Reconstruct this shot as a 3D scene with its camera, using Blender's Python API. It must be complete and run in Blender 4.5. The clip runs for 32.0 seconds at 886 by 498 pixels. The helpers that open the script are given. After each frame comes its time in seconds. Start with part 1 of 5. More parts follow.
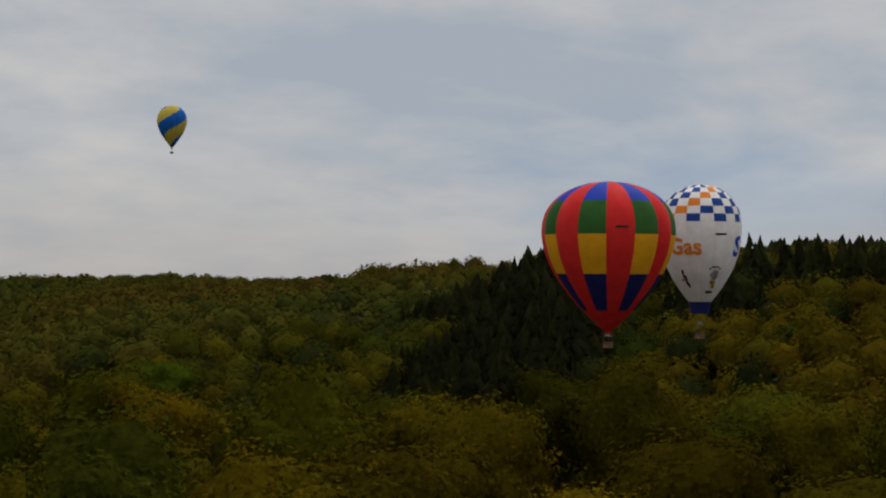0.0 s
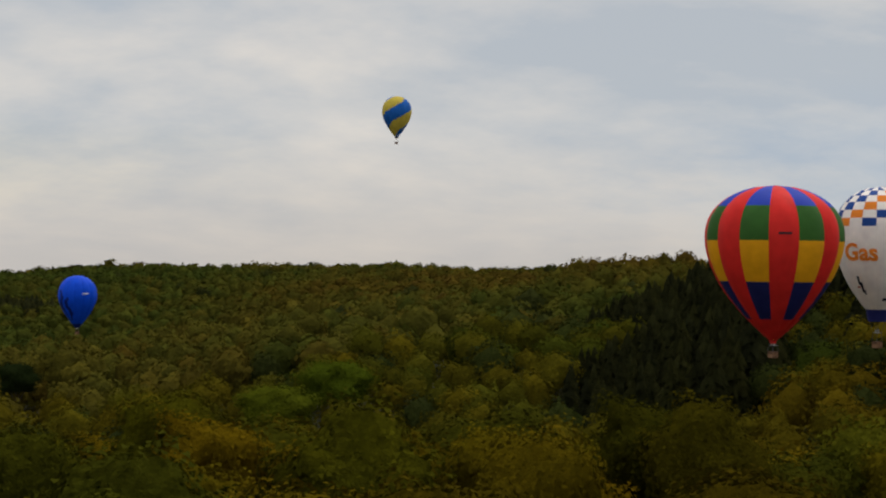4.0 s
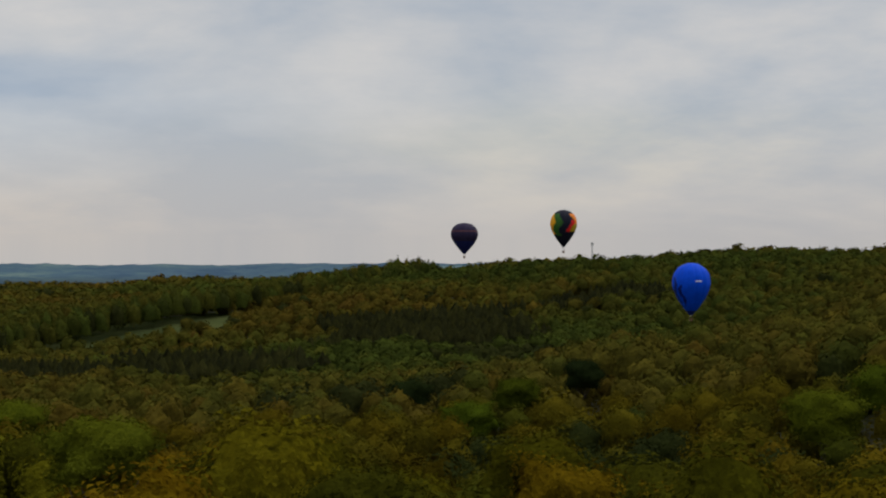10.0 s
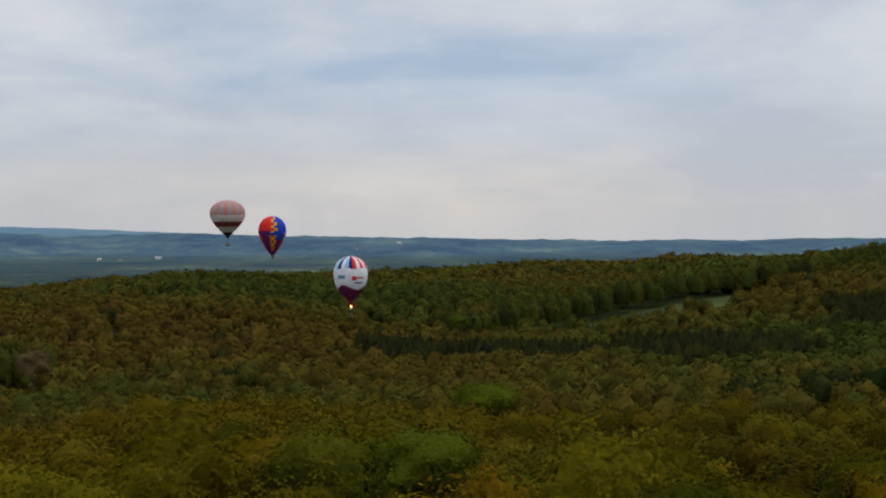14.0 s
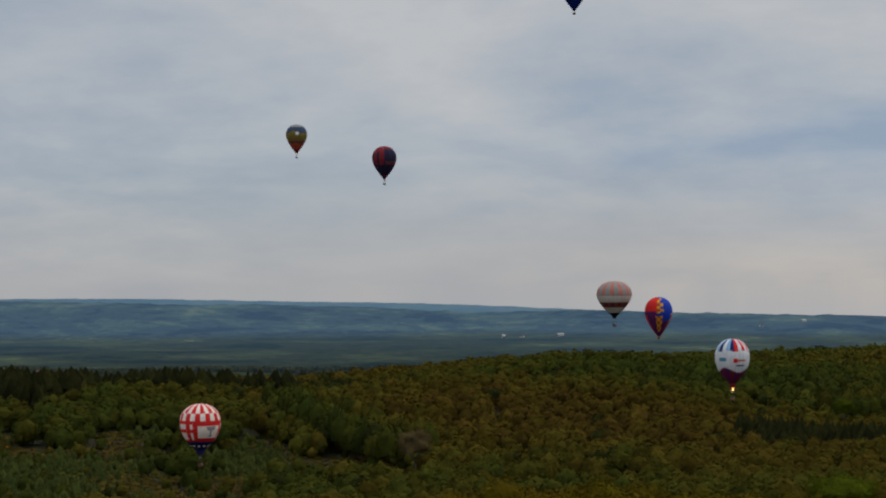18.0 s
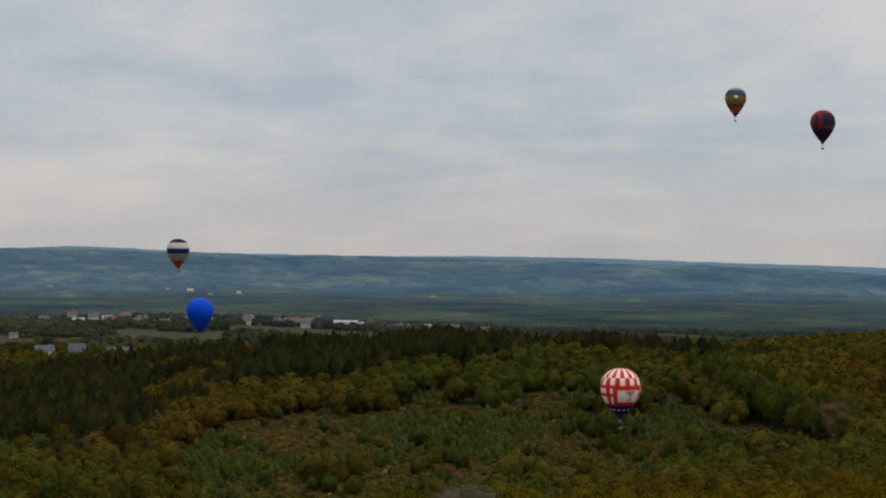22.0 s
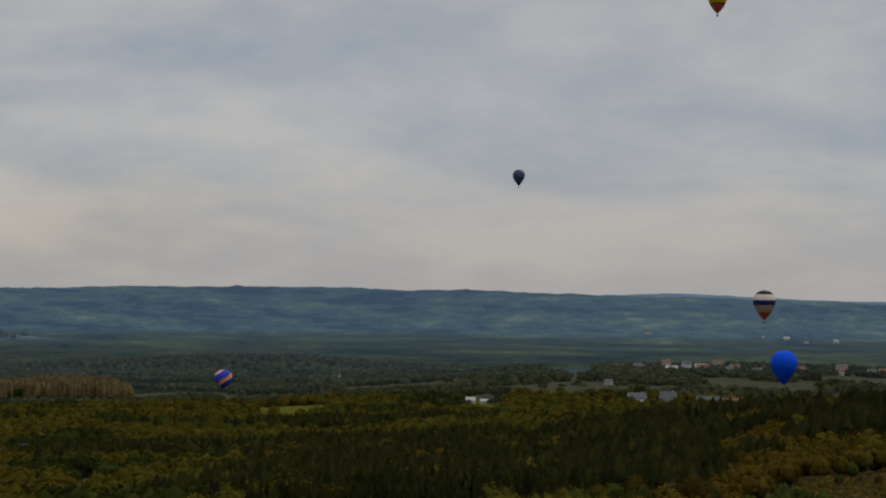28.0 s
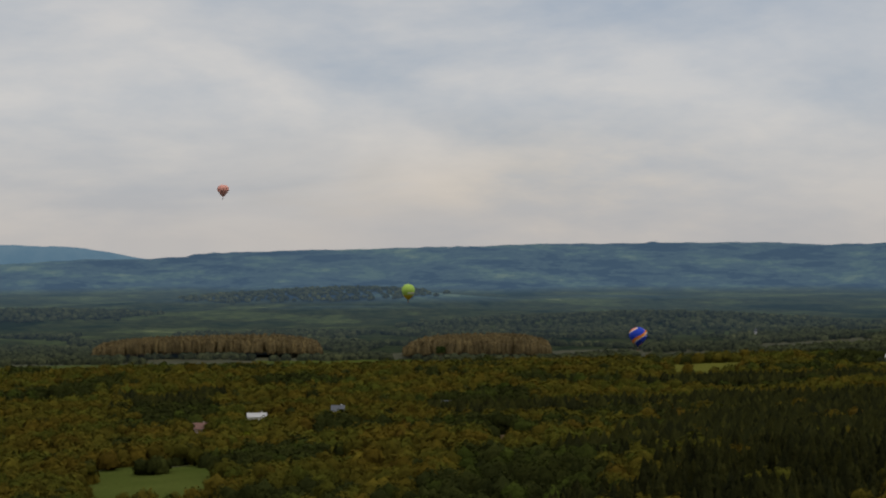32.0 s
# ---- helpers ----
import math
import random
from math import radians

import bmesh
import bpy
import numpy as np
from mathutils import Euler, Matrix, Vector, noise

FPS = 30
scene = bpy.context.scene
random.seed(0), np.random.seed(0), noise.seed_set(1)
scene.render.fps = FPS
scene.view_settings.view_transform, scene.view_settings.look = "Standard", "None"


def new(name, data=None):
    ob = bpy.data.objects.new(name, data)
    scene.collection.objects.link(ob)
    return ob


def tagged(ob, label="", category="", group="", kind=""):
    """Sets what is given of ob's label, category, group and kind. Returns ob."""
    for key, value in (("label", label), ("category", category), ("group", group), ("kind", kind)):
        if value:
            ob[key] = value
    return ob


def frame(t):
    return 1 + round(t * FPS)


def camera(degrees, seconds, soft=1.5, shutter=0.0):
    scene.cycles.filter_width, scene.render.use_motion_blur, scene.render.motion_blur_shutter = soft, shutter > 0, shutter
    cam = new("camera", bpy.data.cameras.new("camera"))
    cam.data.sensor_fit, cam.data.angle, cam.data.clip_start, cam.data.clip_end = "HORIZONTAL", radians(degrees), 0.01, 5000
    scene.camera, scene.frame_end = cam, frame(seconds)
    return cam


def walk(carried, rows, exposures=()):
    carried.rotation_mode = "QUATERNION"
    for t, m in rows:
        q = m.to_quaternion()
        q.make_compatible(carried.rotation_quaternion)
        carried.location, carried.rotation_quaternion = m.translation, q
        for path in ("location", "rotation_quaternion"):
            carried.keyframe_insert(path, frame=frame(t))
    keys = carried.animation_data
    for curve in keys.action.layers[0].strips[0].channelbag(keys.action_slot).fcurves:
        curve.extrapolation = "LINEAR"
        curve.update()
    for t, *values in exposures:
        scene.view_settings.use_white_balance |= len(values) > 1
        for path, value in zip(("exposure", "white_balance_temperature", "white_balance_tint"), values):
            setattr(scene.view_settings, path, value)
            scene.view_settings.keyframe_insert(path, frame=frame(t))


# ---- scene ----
FOV = 27.29
cam = camera(FOV, 32.0, soft=2.1)

# ---- the drift of the basket the camera rides in: seconds, turn to the left, tilt, lean (degrees) ----
TURNS = [
    (0.0, -33.124, 1.026, 0.329),
    (0.5, -34.444, 1.106, -0.395),
    (1.0, -33.599, 0.853, -0.222),
    (1.5, -32.962, 0.876, -0.117),
    (2.0, -31.388, 0.551, -0.194),
    (2.5, -30.558, 0.688, -0.379),
    (4.5, -23.403, 0.409, 0.893),
    (5.0, -21.536, 0.375, 0.733),
    (5.5, -19.632, 0.232, 0.862),
    (6.0, -18.113, 0.413, 1.158),
    (6.5, -16.094, 0.334, 0.495),
    (7.0, -13.961, 0.289, 0.430),
    (7.5, -12.307, 0.340, 0.402),
    (8.0, -10.519, 0.181, 0.315),
    (8.5, -8.959, 0.142, 0.181),
    (9.0, -7.605, -0.099, 0.369),
    (9.5, -6.298, -0.129, 0.244),
    (10.0, -4.990, -0.377, 0.238),
    (10.5, -3.811, -0.336, 0.192),
    (11.0, -1.216, -0.397, 0.165),
    (11.5, 0.608, -0.626, 0.024),
    (12.0, 2.416, -0.889, -0.240),
    (12.5, 4.298, -1.150, -0.238),
    (13.0, 6.741, -1.208, 0.032),
    (13.5, 8.717, -1.282, 0.022),
    (14.0, 11.446, -1.193, -0.247),
    (14.5, 13.484, -1.008, -0.131),
    (15.0, 14.332, -1.243, -0.253),
    (15.5, 16.755, -0.210, -0.170),
    (17.5, 22.459, 1.077, 0.040),
    (18.0, 24.160, 1.240, -0.302),
    (18.5, 25.895, 1.152, -0.117),
    (19.0, 27.848, 0.720, -0.159),
    (19.5, 29.575, 0.456, -0.095),
    (20.0, 31.641, 0.136, 0.270),
    (20.5, 33.119, 0.090, 0.490),
    (21.0, 35.252, 0.186, 0.316),
    (21.5, 36.597, 0.228, 0.534),
    (22.0, 38.192, -0.072, 0.591),
    (22.5, 39.179, 0.195, 0.415),
    (23.0, 41.473, -0.153, 0.006),
    (23.5, 42.693, 0.145, 0.335),
    (24.0, 43.974, 0.133, 0.190),
    (24.5, 45.958, 0.427, 0.076),
    (25.0, 47.223, 0.233, -0.134),
    (25.5, 48.867, 1.934, 0.476),
    (27.5, 54.410, 2.181, 0.276),
    (28.0, 56.897, 1.162, 0.655),
    (28.5, 58.926, 0.729, 0.658),
    (29.0, 60.583, 0.585, 0.629),
    (29.5, 62.542, 0.531, 0.675),
    (30.0, 63.885, 0.343, 0.476),
    (30.5, 65.484, 0.208, 0.485),
    (31.0, 67.079, 0.162, 0.164),
    (31.5, 68.604, -0.224, 0.040),
    (32.0, 69.919, -0.299, -0.156),
]
EYE, DRIFT = Vector((0.0, 0.0, 160.0)), Vector((3.2408, -0.5888, 0.7357))


def eye_at(t):
    return EYE + DRIFT * (t - 16.0)


walk(cam, [(t, Matrix.Translation(eye_at(t)) @ Matrix.Rotation(radians(yaw), 4, 'Z') @ Matrix.Rotation(radians(90 + tilt), 4, 'X') @ Matrix.Rotation(radians(lean), 4, 'Z')) for t, yaw, tilt, lean in TURNS],
     exposures=[(0.0, -0.28, 6500, 10), (1.0, 0.07, 6650, 10), (2.0, 0.06, 6800, 10), (6.0, 0.0, 6850, 10), (9.0, -0.08, 6600, 10), (11.0, -0.13, 6500, 10), (13.0, 0.05, 6350, 10), (15.0, 0.08, 6000, 9), (15.5, 0.0, 6000, 9), (17.5, -0.36, 6150, 9), (19.0, -0.36, 6250, 9),
                (21.0, -0.14, 6450, 10), (23.0, -0.09, 6500, 10), (25.5, -0.14, 6450, 10), (28.0, -0.47, 6600, 10), (30.0, -0.27, 6600, 10), (31.0, -0.28, 6600, 10), (32.0, -0.16, 6550, 10)])

# ---- sky: a high overcast with soft layers, and a veiled sun ----
SUN_TURN, SUN_UP = 120.0, 58.0
world = bpy.data.worlds.new("world")
scene.world = world
world.use_nodes = True
wt = world.node_tree
wt.nodes.clear()


def wnode(kind, **kw):
    n = wt.nodes.new(kind)
    for key, value in kw.items():
        n.inputs[key].default_value = value
    return n


w_out, w_back = wnode("ShaderNodeOutputWorld"), wnode("ShaderNodeBackground")
w_sky = wnode("ShaderNodeTexSky")
w_sky.sky_type, w_sky.sun_disc = 'NISHITA', False
w_sky.sun_elevation, w_sky.sun_rotation = radians(SUN_UP), radians(SUN_TURN)
w_dir = wnode("ShaderNodeTexCoord")
w_sep = wnode("ShaderNodeSeparateXYZ")
wt.links.new(w_dir.outputs["Generated"], w_sep.inputs[0])
w_up = wnode("ShaderNodeMath")
w_up.operation = 'MAXIMUM'
w_up.inputs[1].default_value = 0.0
wt.links.new(w_sep.outputs[2], w_up.inputs[0])
w_add = wnode("ShaderNodeMath")
w_add.operation = 'ADD'
w_add.inputs[1].default_value = 0.26
wt.links.new(w_up.outputs[0], w_add.inputs[0])
w_div = []
for k in range(2):
    d = wnode("ShaderNodeMath")
    d.operation = 'DIVIDE'
    wt.links.new(w_sep.outputs[k], d.inputs[0])
    wt.links.new(w_add.outputs[0], d.inputs[1])
    w_div.append(d)
w_com = wnode("ShaderNodeCombineXYZ")
wt.links.new(w_div[0].outputs[0], w_com.inputs[0])
wt.links.new(w_div[1].outputs[0], w_com.inputs[1])
w_big = wnode("ShaderNodeTexNoise", Scale=1.6, Detail=6.0, Roughness=0.5, Distortion=0.5)
w_small = wnode("ShaderNodeTexNoise", Scale=5.0, Detail=5.0, Roughness=0.6)
for n in (w_big, w_small):
    wt.links.new(w_com.outputs[0], n.inputs["Vector"])
w_mixn = wnode("ShaderNodeMix")
w_mixn.inputs[0].default_value = 0.3
wt.links.new(w_big.outputs[0], w_mixn.inputs[2])
wt.links.new(w_small.outputs[0], w_mixn.inputs[3])
w_ramp = wnode("ShaderNodeValToRGB")
w_ramp.color_ramp.elements[0].position, w_ramp.color_ramp.elements[0].color = 0.39, (0.45, 0.50, 0.57, 1)
w_ramp.color_ramp.elements[1].position, w_ramp.color_ramp.elements[1].color = 0.61, (0.68, 0.665, 0.655, 1)
wt.links.new(w_mixn.outputs[0], w_ramp.inputs[0])
# the layer thins to a paler, warmer strip close to the horizon
w_low = wnode("ShaderNodeMapRange")
w_low.inputs[1].default_value, w_low.inputs[2].default_value, w_low.inputs[3].default_value, w_low.inputs[4].default_value = 0.0, 0.075, 0.62, 0.0
wt.links.new(w_up.outputs[0], w_low.inputs[0])
w_warm = wnode("ShaderNodeMix")
w_warm.data_type = 'RGBA'
w_warm.inputs[7].default_value = (0.545, 0.505, 0.475, 1)
wt.links.new(w_low.outputs[0], w_warm.inputs[0])
wt.links.new(w_ramp.outputs[0], w_warm.inputs[6])


def wmath(op, a, c):
    n = wnode("ShaderNodeMath")
    n.operation = op
    for k, v in enumerate((a, c)):
        if isinstance(v, (int, float)):
            n.inputs[k].default_value = v
        else:
            wt.links.new(v, n.inputs[k])
    return n.outputs[0]


# breaks and thicker stretches of cloud: turn, height, half width, half height (degrees), tint
w_turn = wmath('MULTIPLY', wmath('ARCTAN2', wmath('MULTIPLY', w_sep.outputs[0], -1.0), w_sep.outputs[1]), 57.2958)
w_turn = wmath('ADD', w_turn, wmath('MULTIPLY', wmath('SUBTRACT', w_small.outputs[0], 0.5), 14.0))
w_height = wmath('ADD', wmath('MULTIPLY', w_sep.outputs[2], 57.2958), wmath('MULTIPLY', wmath('SUBTRACT', w_big.outputs[0], 0.5), 4.0))
w_cloud = w_warm.outputs[2]
for turn, height, across, deep, tint in ((-8, 2.9, 7, 1.2, (1.10, 1.07, 0.98)), (10, 4.0, 9, 1.7, (0.86, 0.93, 1.01)), (14, 0.8, 10, 1.0, (1.10, 1.05, 0.99)), (31, 3.2, 9, 2.6, (0.90, 0.945, 0.97)),
                                         (69, 1.7, 5, 1.5, (1.13, 1.06, 0.97)), (60, 6.5, 9, 1.6, (0.93, 0.96, 1.0)), (-42, 2.6, 9, 1.6, (0.80, 0.92, 1.06))):
    a, c = wmath('DIVIDE', wmath('SUBTRACT', w_turn, turn), across), wmath('DIVIDE', wmath('SUBTRACT', w_height, height), deep)
    near = wmath('POWER', 2.71828, wmath('MULTIPLY', wmath('ADD', wmath('MULTIPLY', a, a), wmath('MULTIPLY', c, c)), -1.0))
    w_tint = wnode("ShaderNodeMix")
    w_tint.data_type, w_tint.blend_type = 'RGBA', 'MULTIPLY'
    w_tint.inputs[7].default_value = (*tint, 1)
    wt.links.new(near, w_tint.inputs[0])
    wt.links.new(w_cloud, w_tint.inputs[6])
    w_cloud = w_tint.outputs[2]
w_dim = wnode("ShaderNodeMix")
w_dim.data_type, w_dim.blend_type = 'RGBA', 'MULTIPLY'
w_dim.inputs[0].default_value = 1.0
w_dim.inputs[7].default_value = (0.1, 0.1, 0.1, 1)
wt.links.new(w_sky.outputs[0], w_dim.inputs[6])
w_all = wnode("ShaderNodeMix")
w_all.data_type = 'RGBA'
w_all.inputs[0].default_value = 0.93
wt.links.new(w_dim.outputs[2], w_all.inputs[6])
wt.links.new(w_cloud, w_all.inputs[7])
wt.links.new(w_all.outputs[2], w_back.inputs[0])
# an overcast dome is brightest overhead
w_high = wnode("ShaderNodeMapRange")
w_high.inputs[1].default_value, w_high.inputs[2].default_value, w_high.inputs[3].default_value, w_high.inputs[4].default_value = 0.2, 0.9, 1.0, 1.9
wt.links.new(w_up.outputs[0], w_high.inputs[0])
wt.links.new(w_high.outputs[0], w_back.inputs[1])
wt.links.new(w_back.outputs[0], w_out.inputs[0])

sun = new("sun", bpy.data.lights.new("sun", 'SUN'))
sun.data.energy, sun.data.angle, sun.data.color = 0.9, radians(30), (1.0, 0.93, 0.82)
sun.matrix_world = Matrix.Rotation(radians(SUN_TURN), 4, 'Z') @ Matrix.Rotation(radians(90 - SUN_UP), 4, 'X') @ Matrix.Identity(4)


# ---- materials ----
def material(name, rough=0.8, metal=0.0):
    m = bpy.data.materials.new(name)
    m.use_nodes = True
    b = m.node_tree.nodes["Principled BSDF"]
    b.inputs["Roughness"].default_value, b.inputs["Metallic"].default_value = rough, metal
    b.inputs["Specular IOR Level"].default_value = 0.25
    return m, m.node_tree, b


def ramp_of(nt, source, stops):
    r = nt.nodes.new("ShaderNodeValToRGB")
    el = r.color_ramp.elements
    while len(el) < len(stops):
        el.new(0.5)
    for e, (p, c) in zip(el, stops):
        e.position, e.color = p, (*c, 1)
    nt.links.new(source, r.inputs[0])
    return r.outputs[0]


def noise_of(nt, scale, detail=4.0, kind="Object"):
    co = nt.nodes.new("ShaderNodeTexCoord") if kind == "Object" else nt.nodes.new("ShaderNodeNewGeometry")
    n = nt.nodes.new("ShaderNodeTexNoise")
    n.inputs["Scale"].default_value, n.inputs["Detail"].default_value = scale, detail
    nt.links.new(co.outputs["Object" if kind == "Object" else "Position"], n.inputs["Vector"])
    return n.outputs[0]


def mixed(nt, a, b, factor, mode='MIX'):
    x = nt.nodes.new("ShaderNodeMix")
    x.data_type, x.blend_type = 'RGBA', mode
    for slot, v in ((0, factor), (6, a), (7, b)):
        if isinstance(v, (int, float)):
            x.inputs[slot].default_value = v
        elif isinstance(v, tuple):
            x.inputs[slot].default_value = (*v, 1)
        else:
            nt.links.new(v, x.inputs[slot])
    return x.outputs[2]


def foliage(name, stops, each, vivid=1.0):
    """Leaves: the hue goes from tree to tree, and from spray to spray."""
    m, nt, b = material(name, 0.75)
    if each:
        src = nt.nodes.new("ShaderNodeObjectInfo").outputs["Random"]
        other = nt.nodes.new("ShaderNodeMath")
        other.operation = 'MULTIPLY'
        other.inputs[1].default_value = 7.31
        nt.links.new(src, other.inputs[0])
        tone = nt.nodes.new("ShaderNodeMath")
        tone.operation = 'FRACT'
        nt.links.new(other.outputs[0], tone.inputs[0])
        tone = tone.outputs[0]
    else:
        src, tone = nt.nodes.new("ShaderNodeAttribute"), nt.nodes.new("ShaderNodeAttribute")
        src.attribute_name, tone.attribute_name = "tint", "tone"
        src, tone = src.outputs["Fac"], tone.outputs["Fac"]
    stops = [(p, (c[0] * 1.04 * vivid, c[1] * 1.02 * vivid, c[2] * 1.0 * vivid)) for p, c in stops]
    col = ramp_of(nt, src, stops)
    col = mixed(nt, col, ramp_of(nt, tone, [(0.0, (0.70, 0.70, 0.72)), (0.5, (1.0, 1.0, 1.0)), (1.0, (1.34, 1.32, 1.22))]), 1.0, 'MULTIPLY')
    isl = nt.nodes.new("ShaderNodeNewGeometry").outputs["Random Per Island"]
    col = mixed(nt, col, ramp_of(nt, isl, [(0.0, (0.88, 0.89, 0.90)), (1.0, (1.12, 1.11, 1.08))]), 0.8, 'MULTIPLY')
    # boughs and sprays of leaf, mottled: own tone, and the dark of hollows painted in
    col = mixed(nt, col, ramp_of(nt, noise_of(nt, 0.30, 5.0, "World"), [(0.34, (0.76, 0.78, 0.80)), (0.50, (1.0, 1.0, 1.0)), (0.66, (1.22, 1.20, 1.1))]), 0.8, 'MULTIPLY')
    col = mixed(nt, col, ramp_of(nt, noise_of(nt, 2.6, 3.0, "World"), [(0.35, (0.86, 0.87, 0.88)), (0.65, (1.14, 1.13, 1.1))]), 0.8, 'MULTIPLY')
    nt.links.new(col, b.inputs["Base Color"])
    b.inputs["Specular IOR Level"].default_value = 0.0
    bump = nt.nodes.new("ShaderNodeBump")
    bump.inputs["Strength"].default_value, bump.inputs["Distance"].default_value = 0.75, 0.9
    nt.links.new(noise_of(nt, 1.1, 4.0, "World"), bump.inputs["Height"])
    nt.links.new(bump.outputs[0], b.inputs["Normal"])
    # young leaves let light through
    thin, both = nt.nodes.new("ShaderNodeBsdfTranslucent"), nt.nodes.new("ShaderNodeMixShader")
    both.inputs[0].default_value = 0.14
    nt.links.new(col, thin.inputs["Color"])
    nt.links.new(b.outputs[0], both.inputs[1])
    nt.links.new(thin.outputs[0], both.inputs[2])
    nt.links.new(both.outputs[0], nt.nodes["Material Output"].inputs["Surface"])
    return m


# OAK, for the further woods, holds extra blue in place of haze
OAK = [(0.0, (0.074, 0.048, 0.010)), (0.2, (0.078, 0.057, 0.009)), (0.4, (0.070, 0.061, 0.010)), (0.6, (0.056, 0.060, 0.010)), (0.8, (0.041, 0.055, 0.010)), (0.86, (0.030, 0.034, 0.009)), (1.0, (0.022, 0.026, 0.008))]
FIR = [(0.0, (0.014, 0.016, 0.007)), (0.3, (0.026, 0.027, 0.008)), (0.5, (0.035, 0.036, 0.009)), (1.0, (0.043, 0.046, 0.011))]
NEAR_OAK = [(0.0, (0.108, 0.066, 0.003)), (0.4, (0.096, 0.069, 0.004)), (0.75, (0.073, 0.069, 0.004)), (1.0, (0.050, 0.053, 0.005))]
GREEN_OAK = [(0.0, (0.058, 0.042, 0.003)), (0.4, (0.048, 0.043, 0.0035)), (0.75, (0.033, 0.037, 0.004)), (1.0, (0.022, 0.027, 0.004))]
SLOPES = [(0.0, (0.0892, 0.06, 0.0052)), (0.2, (0.0855, 0.066, 0.0052)), (0.4, (0.071, 0.064, 0.0065)), (0.6, (0.051, 0.058, 0.0065)), (0.8, (0.0364, 0.051, 0.0065)), (0.86, (0.0273, 0.034, 0.0078)), (1.0, (0.02, 0.026, 0.0078))]
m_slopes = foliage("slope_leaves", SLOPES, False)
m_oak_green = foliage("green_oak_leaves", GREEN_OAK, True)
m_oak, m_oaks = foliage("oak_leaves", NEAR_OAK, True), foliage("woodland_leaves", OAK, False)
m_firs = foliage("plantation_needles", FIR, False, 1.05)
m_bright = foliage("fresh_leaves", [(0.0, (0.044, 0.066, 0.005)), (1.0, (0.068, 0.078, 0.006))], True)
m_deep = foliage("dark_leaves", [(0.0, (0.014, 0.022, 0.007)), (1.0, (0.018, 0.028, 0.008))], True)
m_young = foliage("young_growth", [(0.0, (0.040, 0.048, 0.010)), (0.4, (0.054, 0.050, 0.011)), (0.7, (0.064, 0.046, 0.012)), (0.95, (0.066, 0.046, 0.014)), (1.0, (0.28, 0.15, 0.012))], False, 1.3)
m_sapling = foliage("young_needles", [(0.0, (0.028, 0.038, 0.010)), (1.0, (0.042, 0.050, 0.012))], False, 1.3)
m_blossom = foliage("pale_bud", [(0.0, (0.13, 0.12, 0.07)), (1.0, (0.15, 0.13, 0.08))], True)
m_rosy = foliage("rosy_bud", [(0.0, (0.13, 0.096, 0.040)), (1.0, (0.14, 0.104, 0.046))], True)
m_bark, nt, b = material("bark", 0.9)
nt.links.new(ramp_of(nt, noise_of(nt, 6.0), [(0.3, (0.045, 0.035, 0.026)), (0.7, (0.10, 0.08, 0.06))]), b.inputs["Base Color"])

# ---- the lie of the land: tree-top heights along bearings from the middle of the drift ----
WOOD_HIGH = 11.0
BEARINGS = []


def bearing(turn, *profile):
    """Heights of the wood's roof along one bearing (degrees to the left): (distance, height) pairs."""
    BEARINGS.append((turn, [p[0] for p in profile], [p[1] for p in profile]))


bearing(-62, (60, 117), (110, 140), (260, 152), (480, 158), (1000, 150), (1500, 110), (2400, 70))
bearing(-50, (60, 117), (110, 140), (170, 141), (215, 147), (270, 155), (340, 157), (480, 158), (700, 158), (1000, 150), (1500, 100), (2100, 83))
bearing(-42, (60, 117), (110, 136), (165, 136), (210, 139), (275, 153), (340, 155), (480, 160), (700, 161), (1000, 156), (1150, 149), (1500, 109), (2100, 87))
bearing(-35, (60, 117), (110, 136), (150, 135), (190, 130), (230, 130), (275, 142), (330, 150), (420, 151), (600, 155), (900, 157), (1150, 154), (1500, 116), (2100, 80))
bearing(-28, (60, 117), (110, 136), (145, 134), (185, 129), (230, 125), (275, 128), (320, 135), (370, 143), (440, 146), (520, 150), (610, 156), (700, 152), (900, 146), (1150, 150), (1500, 126), (2100, 77))
bearing(-20, (60, 117), (110, 136), (145, 135), (185, 128), (240, 123), (300, 127), (344, 136), (400, 141), (470, 144), (560, 142), (650, 137), (750, 131), (900, 140), (1100, 152), (1300, 150), (1500, 136), (1800, 101), (2100, 77))
bearing(-12, (60, 117), (110, 137), (145, 136), (185, 129), (250, 121), (300, 121), (345, 127), (380, 133), (430, 136), (500, 134), (580, 123), (700, 114), (840, 116), (900, 125), (1000, 135), (1090, 148), (1200, 149), (1500, 136), (1800, 101), (2100, 77))
bearing(-4, (60, 117), (110, 138), (145, 137), (185, 129), (250, 118), (310, 118), (367, 123), (410, 126), (460, 123), (560, 113), (700, 107), (840, 111), (900, 112), (1000, 126), (1090, 134), (1250, 136), (1500, 127), (1800, 97), (2100, 74))
bearing(4, (60, 117), (112, 138), (145, 137), (195, 130), (260, 118), (320, 118), (391, 122), (430, 122), (480, 116), (600, 105), (700, 105), (790, 106), (900, 103), (1000, 121), (1150, 120), (1300, 121), (1500, 118), (1800, 92), (2100, 70))
bearing(12, (60, 117), (117, 139), (150, 138), (200, 133), (250, 129), (330, 121), (400, 118), (450, 115), (520, 107), (600, 102), (693, 103), (780, 105), (860, 103), (1000, 121), (1150, 117), (1300, 117), (1500, 114), (1800, 89), (2100, 68))
bearing(20, (60, 117), (117, 140), (160, 138), (250, 130), (330, 122), (391, 119), (473, 112), (560, 105), (620, 109), (690, 108), (750, 112), (850, 120), (960, 126), (1100, 126), (1300, 112), (1500, 92), (1800, 76), (2100, 64))
